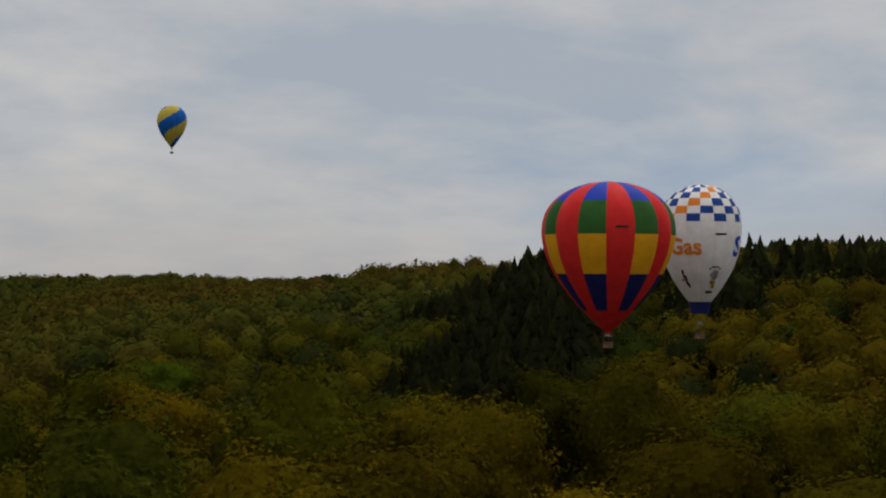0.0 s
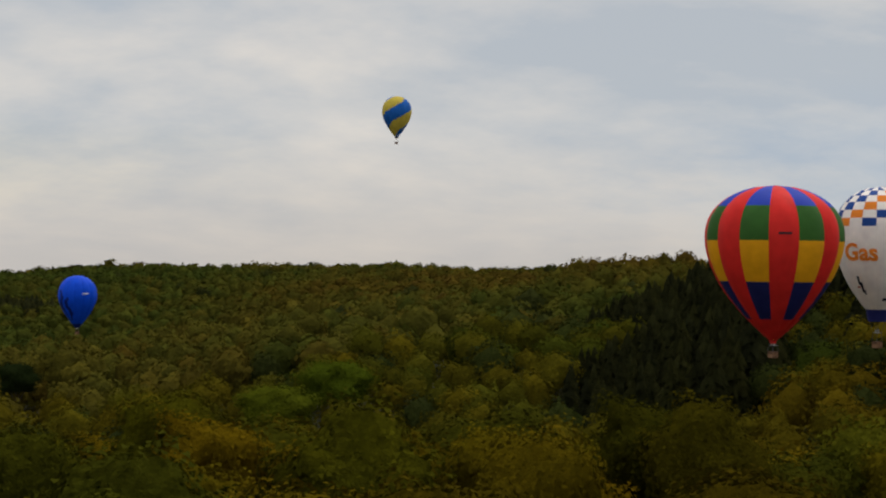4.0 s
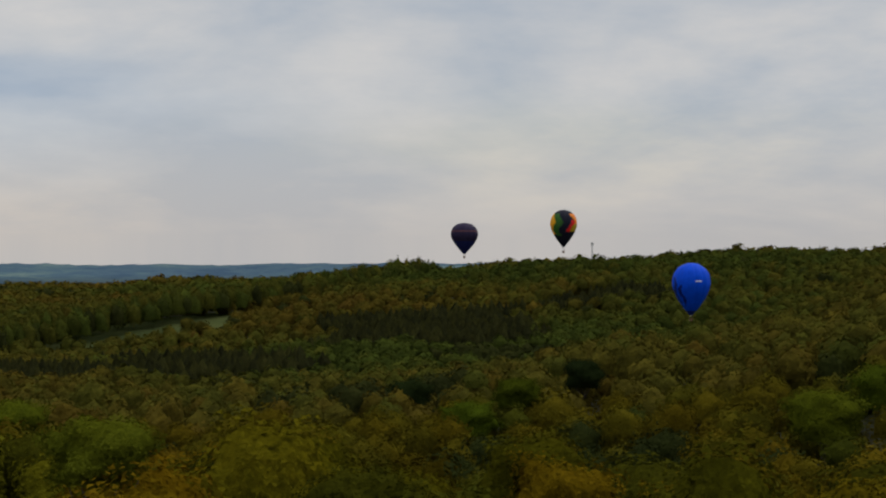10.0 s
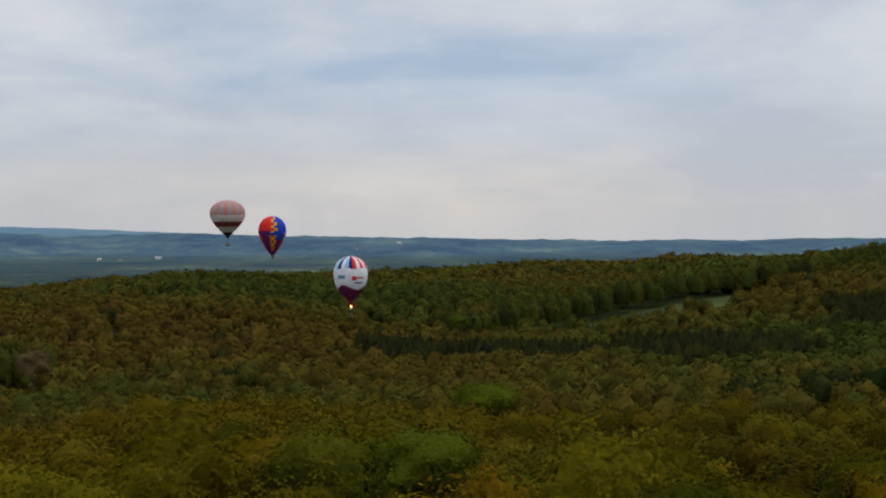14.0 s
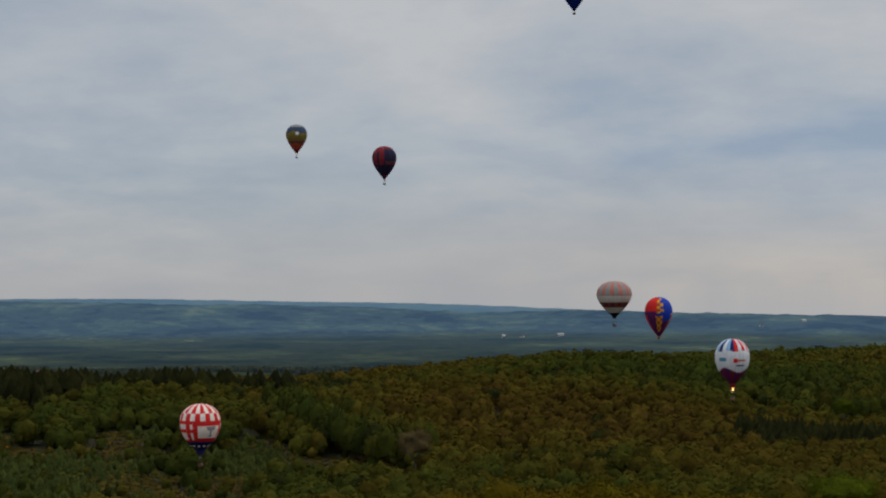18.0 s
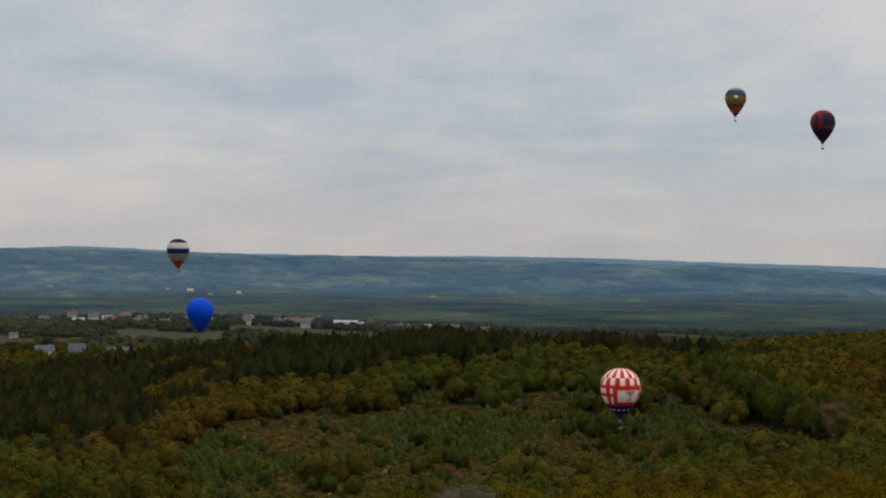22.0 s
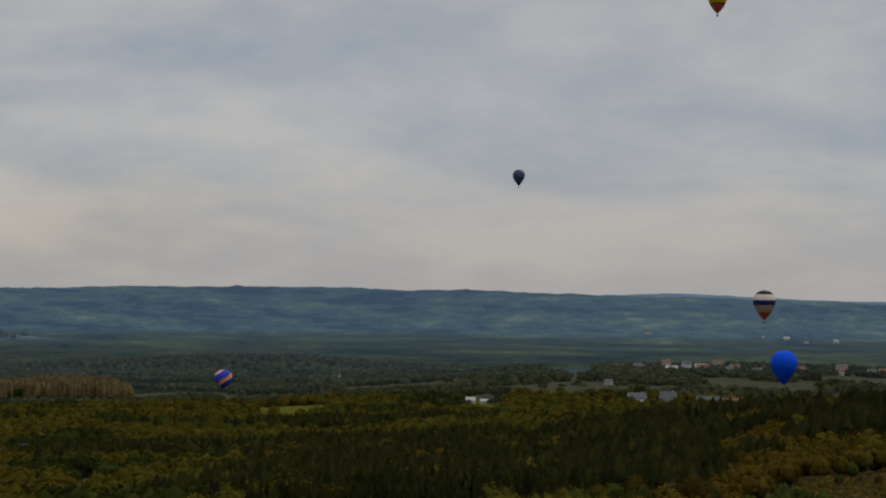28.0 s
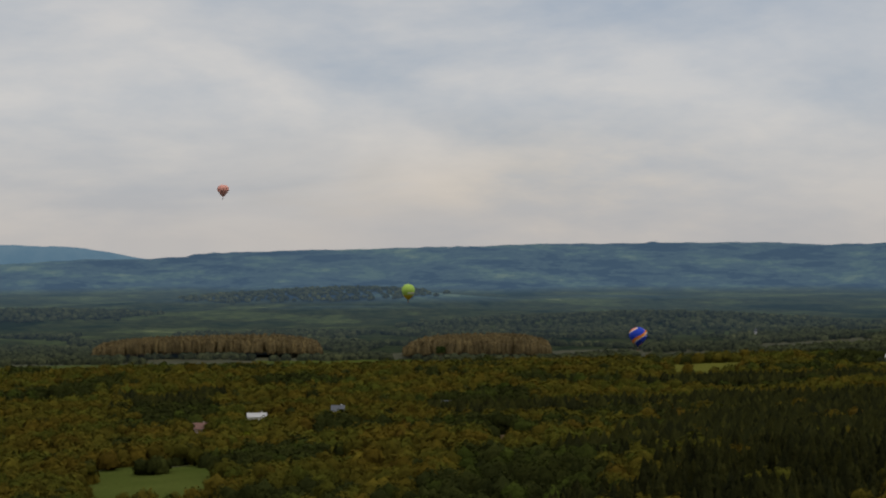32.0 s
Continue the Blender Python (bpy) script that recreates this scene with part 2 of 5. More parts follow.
bearing(28, (60, 116), (117, 138), (160, 135), (250, 125), (330, 117), (400, 112), (480, 106), (560, 99), (610, 97), (680, 99), (740, 106), (800, 115), (880, 118), (980, 116), (1150, 106), (1300, 90), (1500, 70), (1800, 64), (2100, 63))
bearing(36, (60, 116), (117, 135), (160, 130), (250, 119), (330, 113), (420, 108), (500, 106), (600, 107), (693, 108), (740, 111), (790, 118), (850, 121), (950, 119), (1100, 103), (1300, 80), (1500, 52), (1800, 59), (2100, 68))
bearing(44, (60, 115), (117, 133), (160, 128), (250, 117), (330, 111), (420, 107), (520, 104), (650, 101), (740, 101), (800, 105), (880, 110), (950, 112), (1050, 108), (1200, 90), (1500, 54), (1800, 67), (2100, 78))
bearing(52, (60, 115), (117, 129), (160, 125), (260, 115), (330, 109), (480, 107), (560, 103), (650, 97), (750, 92), (850, 89), (1000, 90), (1150, 87), (1300, 76), (1500, 64), (1800, 70), (2100, 74))
bearing(60, (60, 114), (117, 127), (200, 119), (330, 107), (480, 106), (560, 103), (650, 98), (750, 91), (850, 85), (1000, 80), (1150, 75), (1300, 73), (1500, 73), (1800, 63), (2100, 54))
bearing(68, (60, 114), (117, 125), (200, 117), (330, 103), (480, 99), (560, 97), (650, 92), (750, 86), (850, 81), (1000, 76), (1150, 71), (1300, 70), (1500, 69), (1800, 53), (2100, 42))
bearing(76, (60, 114), (117, 122), (200, 113), (330, 98), (480, 90), (560, 89), (650, 84), (750, 78), (850, 73), (1000, 69), (1150, 66), (1300, 65), (1500, 60), (1800, 48), (2100, 41))
bearing(90, (60, 114), (117, 119), (200, 108), (330, 89), (480, 79), (650, 70), (850, 63), (1150, 62), (1500, 48), (2100, 41))
bearing(106, (60, 114), (117, 119), (200, 108), (330, 90), (650, 70), (1150, 60), (2100, 41))
LAND_R = np.concatenate([[0.0], np.geomspace(20, 2600, 230)])
LAND_T = np.arange(-62.0, 106.5, 0.5)
rows = np.array([np.interp(LAND_R, ds, hs) for _, ds, hs in BEARINGS])
rows = np.array([np.convolve(np.pad(r, 3, mode='edge'), np.array([1, 2, 3, 4, 3, 2, 1]) / 16.0, mode='valid') for r in rows])
LAND = np.stack([np.interp(LAND_T, [t for t, _, _ in BEARINGS], rows[:, k]) for k in range(len(LAND_R))])
soft = np.exp(-(np.arange(-10, 11) * 0.5 / 2.2) ** 2)
LAND = np.array([np.convolve(np.pad(r, 10, mode='edge'), soft / soft.sum(), mode='valid') for r in LAND]) - WOOD_HIGH


def rise(x, a, b):
    t = np.clip((x - a) / (b - a), 0, 1)
    return t * t * (3 - 2 * t)


def ground_at(x, y):
    """Height of the ground, for arrays."""
    x, y = np.asarray(x, float), np.asarray(y, float)
    r, t = np.minimum(np.hypot(x, y), LAND_R[-1] - 1e-3), np.degrees(np.arctan2(-x, y))
    # behind the drift the land falls evenly away from one edge to the other
    t = np.where(t < -62, np.where(t < -128, 106.0, -62.0 + 168.0 * rise(-t, 62, 128)), t)
    t = np.clip(t, LAND_T[0], LAND_T[-1] - 1e-6)
    i = np.clip(np.searchsorted(LAND_R, r, side='right') - 1, 0, len(LAND_R) - 2)
    j = ((t - LAND_T[0]) / 0.5).astype(int)
    u, v = (r - LAND_R[i]) / (LAND_R[i + 1] - LAND_R[i]), (t - LAND_T[j]) / 0.5
    z = (1 - u) * ((1 - v) * LAND[i, j] + v * LAND[i, j + 1]) + u * ((1 - v) * LAND[i + 1, j] + v * LAND[i + 1, j + 1])
    return z + 1.2 * np.sin(x * 0.021 + 1.0) * np.sin(y * 0.017) + 3.0 * rise(r, 900, 1500) * np.sin(x * 0.004 + 2) * np.sin(y * 0.0051 + 0.6)


def turn_of(x, y):
    return np.degrees(np.arctan2(-np.asarray(x, float), np.asarray(y, float)))


# woods, clearings and fields (kind, x, y, half width, half depth, turn)
ZONES = [
    ('conifer', 181, 321, 30, 84, -35),
    ('conifer', 194, 258, 13, 16, -38),
    ('conifer', 452, 494, 40, 20, -46),
    ('conifer', 51, 941, 49, 22, -5),
    ('conifer', -50, 800, 40, 14, 3),
    ('conifer', -103, 742, 88, 30, 8),
    ('conifer', 49, 879, 46, 48, -4),
    ('conifer', 152, 962, 27, 20, -9),
    ('conifer', -545, 665, 66, 45, 39),
    ('conifer', -480, 725, 60, 13, 33),
    ('conifer', -637, 546, 37, 55, 50),
    ('conifer', -617, 697, 76, 36, 42),
    ('conifer', -1080, 653, 76, 35, 59),
    ('conifer', -687, 489, 105, 200, 56),
    ('conifer', -440, 285, 36, 130, 46),
    ('conifer', -920, 467, 103, 35, 64),
    ('conifer', -495, 371, 14, 60, 54),
    ('conifer', -1221, 251, 32, 30, 78),
    ('young', -386, 487, 92, 122, 38.5),
    ('young', -332, 612, 44, 40, 28),
    ('meadow', -700, 140, 33, 130, 79),
    ('bare', -762, 323, 14, 85, 68),
    ('field', -1869, 323, 199, 120, 80),
    ('rape', -1374, 955, 26, 130, 56),
    ('rape', -1332, 735, 29, 120, 62),
    ('meadow', -1858, 581, 99, 120, 73),
    ('meadow', -1043, 269, 9, 60, 76),
    ('meadow', -982, 220, 8, 45, 77),
    ('rape', -1403, 768, 46, 120, 62),
    ('field', -86, 972, 90, 26, 55.8),
    ('young', -300, 372, 52, 60, 39),
]


def zone_at(x, y):
    """The kind of the patch at each place: 0 oakwood, 1 conifers, 2 young growth, 3 open ground."""
    x, y = np.asarray(x, float), np.asarray(y, float)
    out = np.zeros(x.shape, int)
    wob = 0.16 * np.sin(x * 0.11 + y * 0.05) + 0.14 * np.sin(y * 0.13 - x * 0.07 + 1)
    for kind, cx, cy, a, c, t in ZONES:
        ct, st = math.cos(radians(t)), math.sin(radians(t))
        u = ((x - cx) * ct + (y - cy) * st) / a
        v = (-(x - cx) * st + (y - cy) * ct) / c
        inside = np.maximum(np.abs(u), np.abs(v)) + wob < 1.0
        out[inside] = {"conifer": 1, "young": 2}.get(kind, 3)
    # the oaks climb across the foot of the nearest spruce stand
    out[(out == 1) & (x < 240) & (x > 90) & (y < 450) & (y < 0.72 * (x - 104) + 240) & (np.hypot(x - 194, y - 258) > 28)] = 0
    # clumps of broadleaf trees within the larger plantations
    mix = np.sin(x * 0.052 + 1.4 * np.sin(y * 0.037)) * np.sin(y * 0.061 + 1.2 * np.sin(x * 0.029) + 0.8) > 0.62
    out[mix & (out == 1) & (turn_of(x, y) > 33)] = 0
    return out


def mesh_object(name, verts, faces, mat, parent=None, smooth=True):
    me = bpy.data.meshes.new(name)
    verts, faces = np.asarray(verts, np.float32), np.asarray(faces, np.int32)
    k = faces.shape[1]
    me.vertices.add(len(verts))
    me.vertices.foreach_set("co", verts.ravel())
    me.loops.add(faces.size)
    me.loops.foreach_set("vertex_index", faces.ravel())
    me.polygons.add(len(faces))
    me.polygons.foreach_set("loop_start", np.arange(0, faces.size, k, dtype=np.int32))
    me.polygons.foreach_set("loop_total", np.full(len(faces), k, np.int32))
    me.polygons.foreach_set("use_smooth", np.full(len(faces), smooth))
    me.update(calc_edges=True)
    me.materials.append(mat)
    ob = new(name, me)
    if parent is not None:
        ob.parent = parent
    return ob


def polar_grid(radii, turns):
    R, T = np.meshgrid(np.asarray(radii, float), np.radians(turns), indexing='ij')
    n, m = R.shape
    i, j = np.meshgrid(np.arange(n - 1), np.arange(m - 1), indexing='ij')
    a = (i * m + j).ravel()
    return (-R * np.sin(T)).ravel(), (R * np.cos(T)).ravel(), np.stack([a, a + m, a + m + 1, a + 1], 1), n, m


m_ground, nt, b = material("ground", 0.95)
soil = ramp_of(nt, noise_of(nt, 0.05, 6.0, "World"), [(0.35, (0.020, 0.024, 0.006)), (0.5, (0.030, 0.030, 0.008)), (0.68, (0.040, 0.034, 0.011))])
soil = mixed(nt, soil, ramp_of(nt, noise_of(nt, 1.2, 4.0, "World"), [(0.3, (0.7, 0.7, 0.7)), (0.7, (1.25, 1.25, 1.2))]), 0.8, 'MULTIPLY')
nt.links.new(soil, b.inputs["Base Color"])
turns = np.concatenate([np.arange(-180, -60, 6.0), np.arange(-60, 105, 0.75), np.arange(105, 181, 6.0)])
turns[-1] = 180.0
radii = np.concatenate([[0.0], np.geomspace(12, 2400, 140)])
gx, gy, gf, n, m = polar_grid(radii, turns)
ground = tagged(mesh_object("ground", np.stack([gx, gy, ground_at(gx, gy)], 1), gf, m_ground), "rolling forest floor and valley ground under the woods", "ground", kind="structure")

# ---- the far side of the valley, kilometres off: wooded hills, their blue haze painted in ----
m_far, nt, b = material("hazed_far_hills", 1.0)
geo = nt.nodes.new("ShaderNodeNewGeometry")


def far_noise(scale, size, detail, rough=0.55):
    """Strips of wood and field that follow the contours of the slopes."""
    mp = nt.nodes.new("ShaderNodeMapping")
    mp.inputs["Scale"].default_value = scale
    nt.links.new(geo.outputs["Position"], mp.inputs["Vector"])
    nz = nt.nodes.new("ShaderNodeTexNoise")
    nz.inputs["Scale"].default_value, nz.inputs["Detail"].default_value, nz.inputs["Roughness"].default_value = size, detail, rough
    nt.links.new(mp.outputs[0], nz.inputs["Vector"])
    return nz.outputs[0]


broad, fine, grain = far_noise((1, 1, 8), 0.0046, 2.0, 0.5), far_noise((1, 1, 7), 0.014, 3.0, 0.6), far_noise((1, 1, 4.0), 0.04, 5.0, 0.7)
both = nt.nodes.new("ShaderNodeMix")
both.inputs[0].default_value = 0.45
nt.links.new(broad, both.inputs[2])
nt.links.new(fine, both.inputs[3])
strips = both.outputs[0]
# woods tinted bluish: haze put into the base colour too
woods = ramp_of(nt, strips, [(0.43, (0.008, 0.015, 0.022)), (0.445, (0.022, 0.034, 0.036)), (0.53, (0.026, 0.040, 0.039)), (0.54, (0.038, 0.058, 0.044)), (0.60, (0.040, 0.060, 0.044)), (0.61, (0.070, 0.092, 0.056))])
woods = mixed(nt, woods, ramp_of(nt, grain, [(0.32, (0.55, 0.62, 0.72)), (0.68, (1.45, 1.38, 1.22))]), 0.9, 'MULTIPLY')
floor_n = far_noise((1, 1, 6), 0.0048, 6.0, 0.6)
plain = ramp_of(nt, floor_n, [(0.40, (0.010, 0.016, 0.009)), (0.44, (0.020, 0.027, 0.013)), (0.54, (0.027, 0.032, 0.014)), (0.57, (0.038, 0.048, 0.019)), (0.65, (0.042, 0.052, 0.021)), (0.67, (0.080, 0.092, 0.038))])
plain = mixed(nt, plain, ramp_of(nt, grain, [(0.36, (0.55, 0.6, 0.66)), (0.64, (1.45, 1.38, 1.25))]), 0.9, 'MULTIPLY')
hgt = nt.nodes.new("ShaderNodeSeparateXYZ")
nt.links.new(geo.outputs["Position"], hgt.inputs[0])
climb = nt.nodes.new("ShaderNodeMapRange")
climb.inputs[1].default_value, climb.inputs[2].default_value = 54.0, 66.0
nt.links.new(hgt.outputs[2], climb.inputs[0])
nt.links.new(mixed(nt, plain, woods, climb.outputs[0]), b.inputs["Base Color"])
# haze painted in as blue emission, stronger with distance and up the slopes
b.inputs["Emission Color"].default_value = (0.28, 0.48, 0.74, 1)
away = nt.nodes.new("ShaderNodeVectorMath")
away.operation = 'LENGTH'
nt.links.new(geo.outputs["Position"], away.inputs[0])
haze_glow = nt.nodes.new("ShaderNodeMapRange")
haze_glow.inputs[1].default_value, haze_glow.inputs[2].default_value, haze_glow.inputs[3].default_value, haze_glow.inputs[4].default_value = 2250.0, 4100.0, 0.008, 0.122
nt.links.new(away.outputs["Value"], haze_glow.inputs[0])
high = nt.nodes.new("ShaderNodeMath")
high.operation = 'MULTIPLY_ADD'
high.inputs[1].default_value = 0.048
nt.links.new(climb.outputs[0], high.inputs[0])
nt.links.new(haze_glow.outputs[0], high.inputs[2])
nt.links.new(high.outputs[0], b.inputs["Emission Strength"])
b.inputs["Specular IOR Level"].default_value = 0.0
# furthest ridge: haze put into a pale blue base colour and emission
m_ridge, rt, rb = material("hazed_far_ridge", 1.0)
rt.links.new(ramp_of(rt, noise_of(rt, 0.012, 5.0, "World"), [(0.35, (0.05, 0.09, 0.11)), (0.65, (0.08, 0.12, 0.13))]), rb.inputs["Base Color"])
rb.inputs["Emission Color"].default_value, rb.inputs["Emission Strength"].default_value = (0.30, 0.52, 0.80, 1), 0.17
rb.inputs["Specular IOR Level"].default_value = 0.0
def far_height(fx, fy):
    """Height of the valley floor and the hills beyond it, for arrays."""
    fr, ft = np.hypot(fx, fy), turn_of(fx, fy)
    crest = np.interp(ft, [-60, 2, 6, 10.7, 16, 20, 23.5, 25, 27.8, 33, 35.7, 38, 45, 48.8, 52, 55.7, 60.7, 66, 71, 76.7, 79, 83.7, 100], [110, 88, 84, 90, 98, 107, 105, 110, 120, 126, 133, 136, 141, 147, 150, 159, 163, 160, 150, 141, 131, 114, 110])
    crest = crest + 0.8 * np.sin(ft * 1.7 + 1) + 0.6 * np.sin(ft * 5.3)
    foot = 3980 + 110 * np.sin(ft * 0.33 + 0.5) + 60 * np.sin(ft * 0.9)
    lift = 0.85 * rise(fr, foot, foot + 430) + 0.15 * rise(fr, foot + 100, 4420)
    base = ground_at(fx, fy) * (1 - rise(fr, 2350, 2850)) + (31 + 22 * np.clip((fr - 2500) / 1500, 0, 1.1)) * rise(fr, 2350, 2850) + 1.5 * rise(fr, 2150, 2250) - 1.0
    # low swells in the valley
    for at, deep, az, wide, h in ((2760, 120, 63.5, 6.5, 20), (3050, 130, 72, 6, 18), (3420, 140, 73, 6, 30), (3600, 130, 64, 6, 12), (3000, 160, 84, 6, 16), (3300, 200, 40, 12, 5), (2900, 110, 52, 6, 8)):
        base = base + h * np.exp(-((fr - at) / deep) ** 2 - ((ft - az) / wide) ** 2)
    fz = base + (crest - base) * lift + (1.2 * np.sin(fx * 0.011) * np.sin(fy * 0.013) + 2.0 * np.sin(fx * 0.0045) * np.sin(fy * 0.0052)) * rise(fr, 2500, 3000) * (1 - rise(fr, 3900, 4400))
    fz -= 40 * rise(fr, 4480, 4750)
    return fz


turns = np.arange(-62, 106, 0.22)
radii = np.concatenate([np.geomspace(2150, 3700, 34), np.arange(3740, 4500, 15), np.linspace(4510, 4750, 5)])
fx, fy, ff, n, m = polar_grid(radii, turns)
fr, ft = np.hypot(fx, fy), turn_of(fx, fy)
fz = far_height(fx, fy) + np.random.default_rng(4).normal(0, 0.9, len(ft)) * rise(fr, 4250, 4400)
tagged(mesh_object("backdrop_hills", np.stack([fx, fy, fz], 1), ff, m_far), "wooded hills and fields across the valley, blue haze painted in", "hills", kind="structure")


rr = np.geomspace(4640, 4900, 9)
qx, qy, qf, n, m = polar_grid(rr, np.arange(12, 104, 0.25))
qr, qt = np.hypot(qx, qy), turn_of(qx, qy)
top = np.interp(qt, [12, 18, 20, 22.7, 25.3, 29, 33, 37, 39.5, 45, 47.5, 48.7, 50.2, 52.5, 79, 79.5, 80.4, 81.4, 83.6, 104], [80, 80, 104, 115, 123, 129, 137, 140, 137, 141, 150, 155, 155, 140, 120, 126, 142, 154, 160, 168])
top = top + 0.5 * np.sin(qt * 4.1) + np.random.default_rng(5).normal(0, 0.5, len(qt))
tagged(mesh_object("backdrop_ridge", np.stack([qx, qy, 40 + (top - 40) * rise(qr, 4600, 4830)], 1), qf, m_ridge), "furthest ridge behind the hills, pale blue haze painted in", "hills", kind="structure")

# ---- trees ----
def blob(seed, sub, lumps, amount, tight=0.055):
    """A lumpy closed form: many bulges grown out of one round mass. Unit size."""
    bm = bmesh.new()
    bmesh.ops.create_icosphere(bm, subdivisions=sub, radius=1.0)
    rnd = random.Random(seed)
    vs = np.array([v.co[:] for v in bm.verts])
    out = np.full(len(vs), 0.74)
    grow = np.zeros(len(vs))
    for _ in range(lumps):
        w = Vector((rnd.gauss(0, 1), rnd.gauss(0, 1), rnd.gauss(0.45, 0.8))).normalized()
        grow = np.maximum(grow, rnd.uniform(0.55, 1.0) * amount * np.exp(-(1 - vs @ np.array(w)) / tight))
    out += grow + np.array([0.10 * noise.noise(Vector(v) * 4.3 + Vector((seed, 0, 0))) for v in vs])
    vs = vs * out[:, None]
    fs = np.array([[v.index for v in f.verts] for f in bm.faces])
    bm.free()
    return vs, fs


def leaves_on(vs, fs, count, size, seed, loose=0.5):
    """Small bent sprays of leaf over a form, some proud of it and some sunk in it, set at odd angles."""
    rng = np.random.default_rng(seed)
    tri = vs[fs]
    area = np.linalg.norm(np.cross(tri[:, 1] - tri[:, 0], tri[:, 2] - tri[:, 0]), axis=1)
    pick = rng.choice(len(fs), count, p=area / area.sum())
    a, c = rng.random((2, count))
    flip = a + c > 1
    a[flip], c[flip] = 1 - a[flip], 1 - c[flip]
    t = tri[pick]
    p = t[:, 0] + a[:, None] * (t[:, 1] - t[:, 0]) + c[:, None] * (t[:, 2] - t[:, 0])
    p = p * rng.uniform(0.87, 1.06, (count, 1))
    face = np.cross(tri[:, 1] - tri[:, 0], tri[:, 2] - tri[:, 0])[pick]
    face /= np.linalg.norm(face, axis=1)[:, None] + 1e-9
    nrm = 0.5 * p / np.linalg.norm(p, axis=1)[:, None] + 0.7 * face + rng.normal(0, loose, (count, 3)) + np.array([0, 0, 0.15])
    nrm /= np.linalg.norm(nrm, axis=1)[:, None]
    side = np.cross(rng.normal(0, 1, (count, 3)), nrm)
    side /= np.linalg.norm(side, axis=1)[:, None]
    up = np.cross(nrm, side)
    s = size * rng.uniform(0.55, 1.4, (count, 1))
    q = np.stack([p - side * s * 0.8 - up * s * 0.5, p + side * s * 0.8 - up * s * 0.5, p + up * s * 0.9], 1).reshape(-1, 3)
    return q, np.arange(3 * count).reshape(-1, 3)


def joined(parts):
    vs, fs, k = [], [], 0
    for v, f in parts:
        vs.append(v)
        fs.append(np.asarray(f) + k)
        k += len(v)
    return np.concatenate(vs), np.concatenate(fs)


def tube(a, c, ra, rc, sides=6):
    a, c = np.asarray(a, float), np.asarray(c, float)
    d = (c - a) / np.linalg.norm(c - a)
    s = np.cross(d, [0.3, 0.9, 0.1])
    s /= np.linalg.norm(s)
    t = np.cross(d, s)
    an = np.linspace(0, 2 * np.pi, sides, endpoint=False)
    ring = np.cos(an)[:, None] * s + np.sin(an)[:, None] * t
    vs = np.concatenate([a + ring * ra, c + ring * rc])
    i = np.arange(sides)
    j = (i + 1) % sides
    fs = np.concatenate([np.stack([i, j, j + sides], 1), np.stack([i, j + sides, i + sides], 1)])
    return vs, fs


def oak_crown(seed, lumps, sub, leaves, size, floor=-0.45, tight=0.08, loose=0.3, reach=0.30, inner=1):
    """A broad crown about 1 wide and 0.9 high, its middle at 0: boughs that bulge from an uneven mass, thick with sprays of leaf."""
    def bulk(fine):
        v, f = blob(seed, fine, lumps, reach, tight)
        v = v * (1 + 0.22 * np.array([[noise.noise(Vector(p) * 1.5 + Vector((seed * 3.7, 0, 0)))] for p in v]))
        low = np.clip(-v[:, 2], 0, 0.85)
        v[:, :2] *= (1 / np.sqrt(1 - low ** 2))[:, None] ** 0.9
        v[:, 2] *= np.where(v[:, 2] < 0, 1.2, 0.98)
        return v, f[v[f].mean(axis=1)[:, 2] > floor]
    v, f = bulk(sub)
    cv, cf = bulk(inner)
    ov, of = joined([(cv * 0.86, cf), leaves_on(v, f, leaves, size, seed, loose)])
    return ov * np.array([0.54, 0.54, 0.51]), of


def fir_crown(seed, tiers, sides):
    """Drooping ragged whorls on a leader: 1 high, about 0.5 wide."""
    rng = np.random.default_rng(seed)
    parts = []
    for k in range(tiers):
        z = 0.06 + 0.88 * k / tiers
        r = 0.25 * (1 - k / tiers) ** (0.62 if tiers > 6 else 0.42) + 0.015
        n = sides * 2
        an = np.linspace(0, 2 * np.pi, n, endpoint=False) + rng.uniform(0, 6) + rng.uniform(-0.25, 0.25, n)
        rr = np.where(np.arange(n) % 2 == 0, r * rng.uniform(0.7, 1.6, n), r * rng.uniform(0.3, 0.6, n))
        ring = np.stack([rr * np.cos(an), rr * np.sin(an), np.full(n, z) - 0.45 * rr + rng.uniform(-0.03, 0.03, n)], 1)
        tip = np.array([[rng.uniform(-0.02, 0.02), rng.uniform(-0.02, 0.02), z + 1.7 / tiers]])
        i = np.arange(n)
        parts.append((np.concatenate([ring, tip]), np.stack([i, (i + 1) % n, np.full(n, n)], 1)))
    return joined(parts)


def scatter(step, r0, r1, t0, t1, seed):
    """Jittered places over a sector of the plan."""
    rng = np.random.default_rng(seed)
    lo, hi = -r1, r1
    g = np.arange(lo, hi, step)
    x, y = np.meshgrid(g, np.arange(-160, r1, step))
    x, y = x.ravel() + rng.uniform(-0.42, 0.42, x.size) * step, y.ravel() + rng.uniform(-0.42, 0.42, y.size) * step
    r, t = np.hypot(x, y), turn_of(x, y)
    ok = (r >= r0) & (r < r1) & (t > t0) & (t < t1)
    return x[ok], y[ok], rng


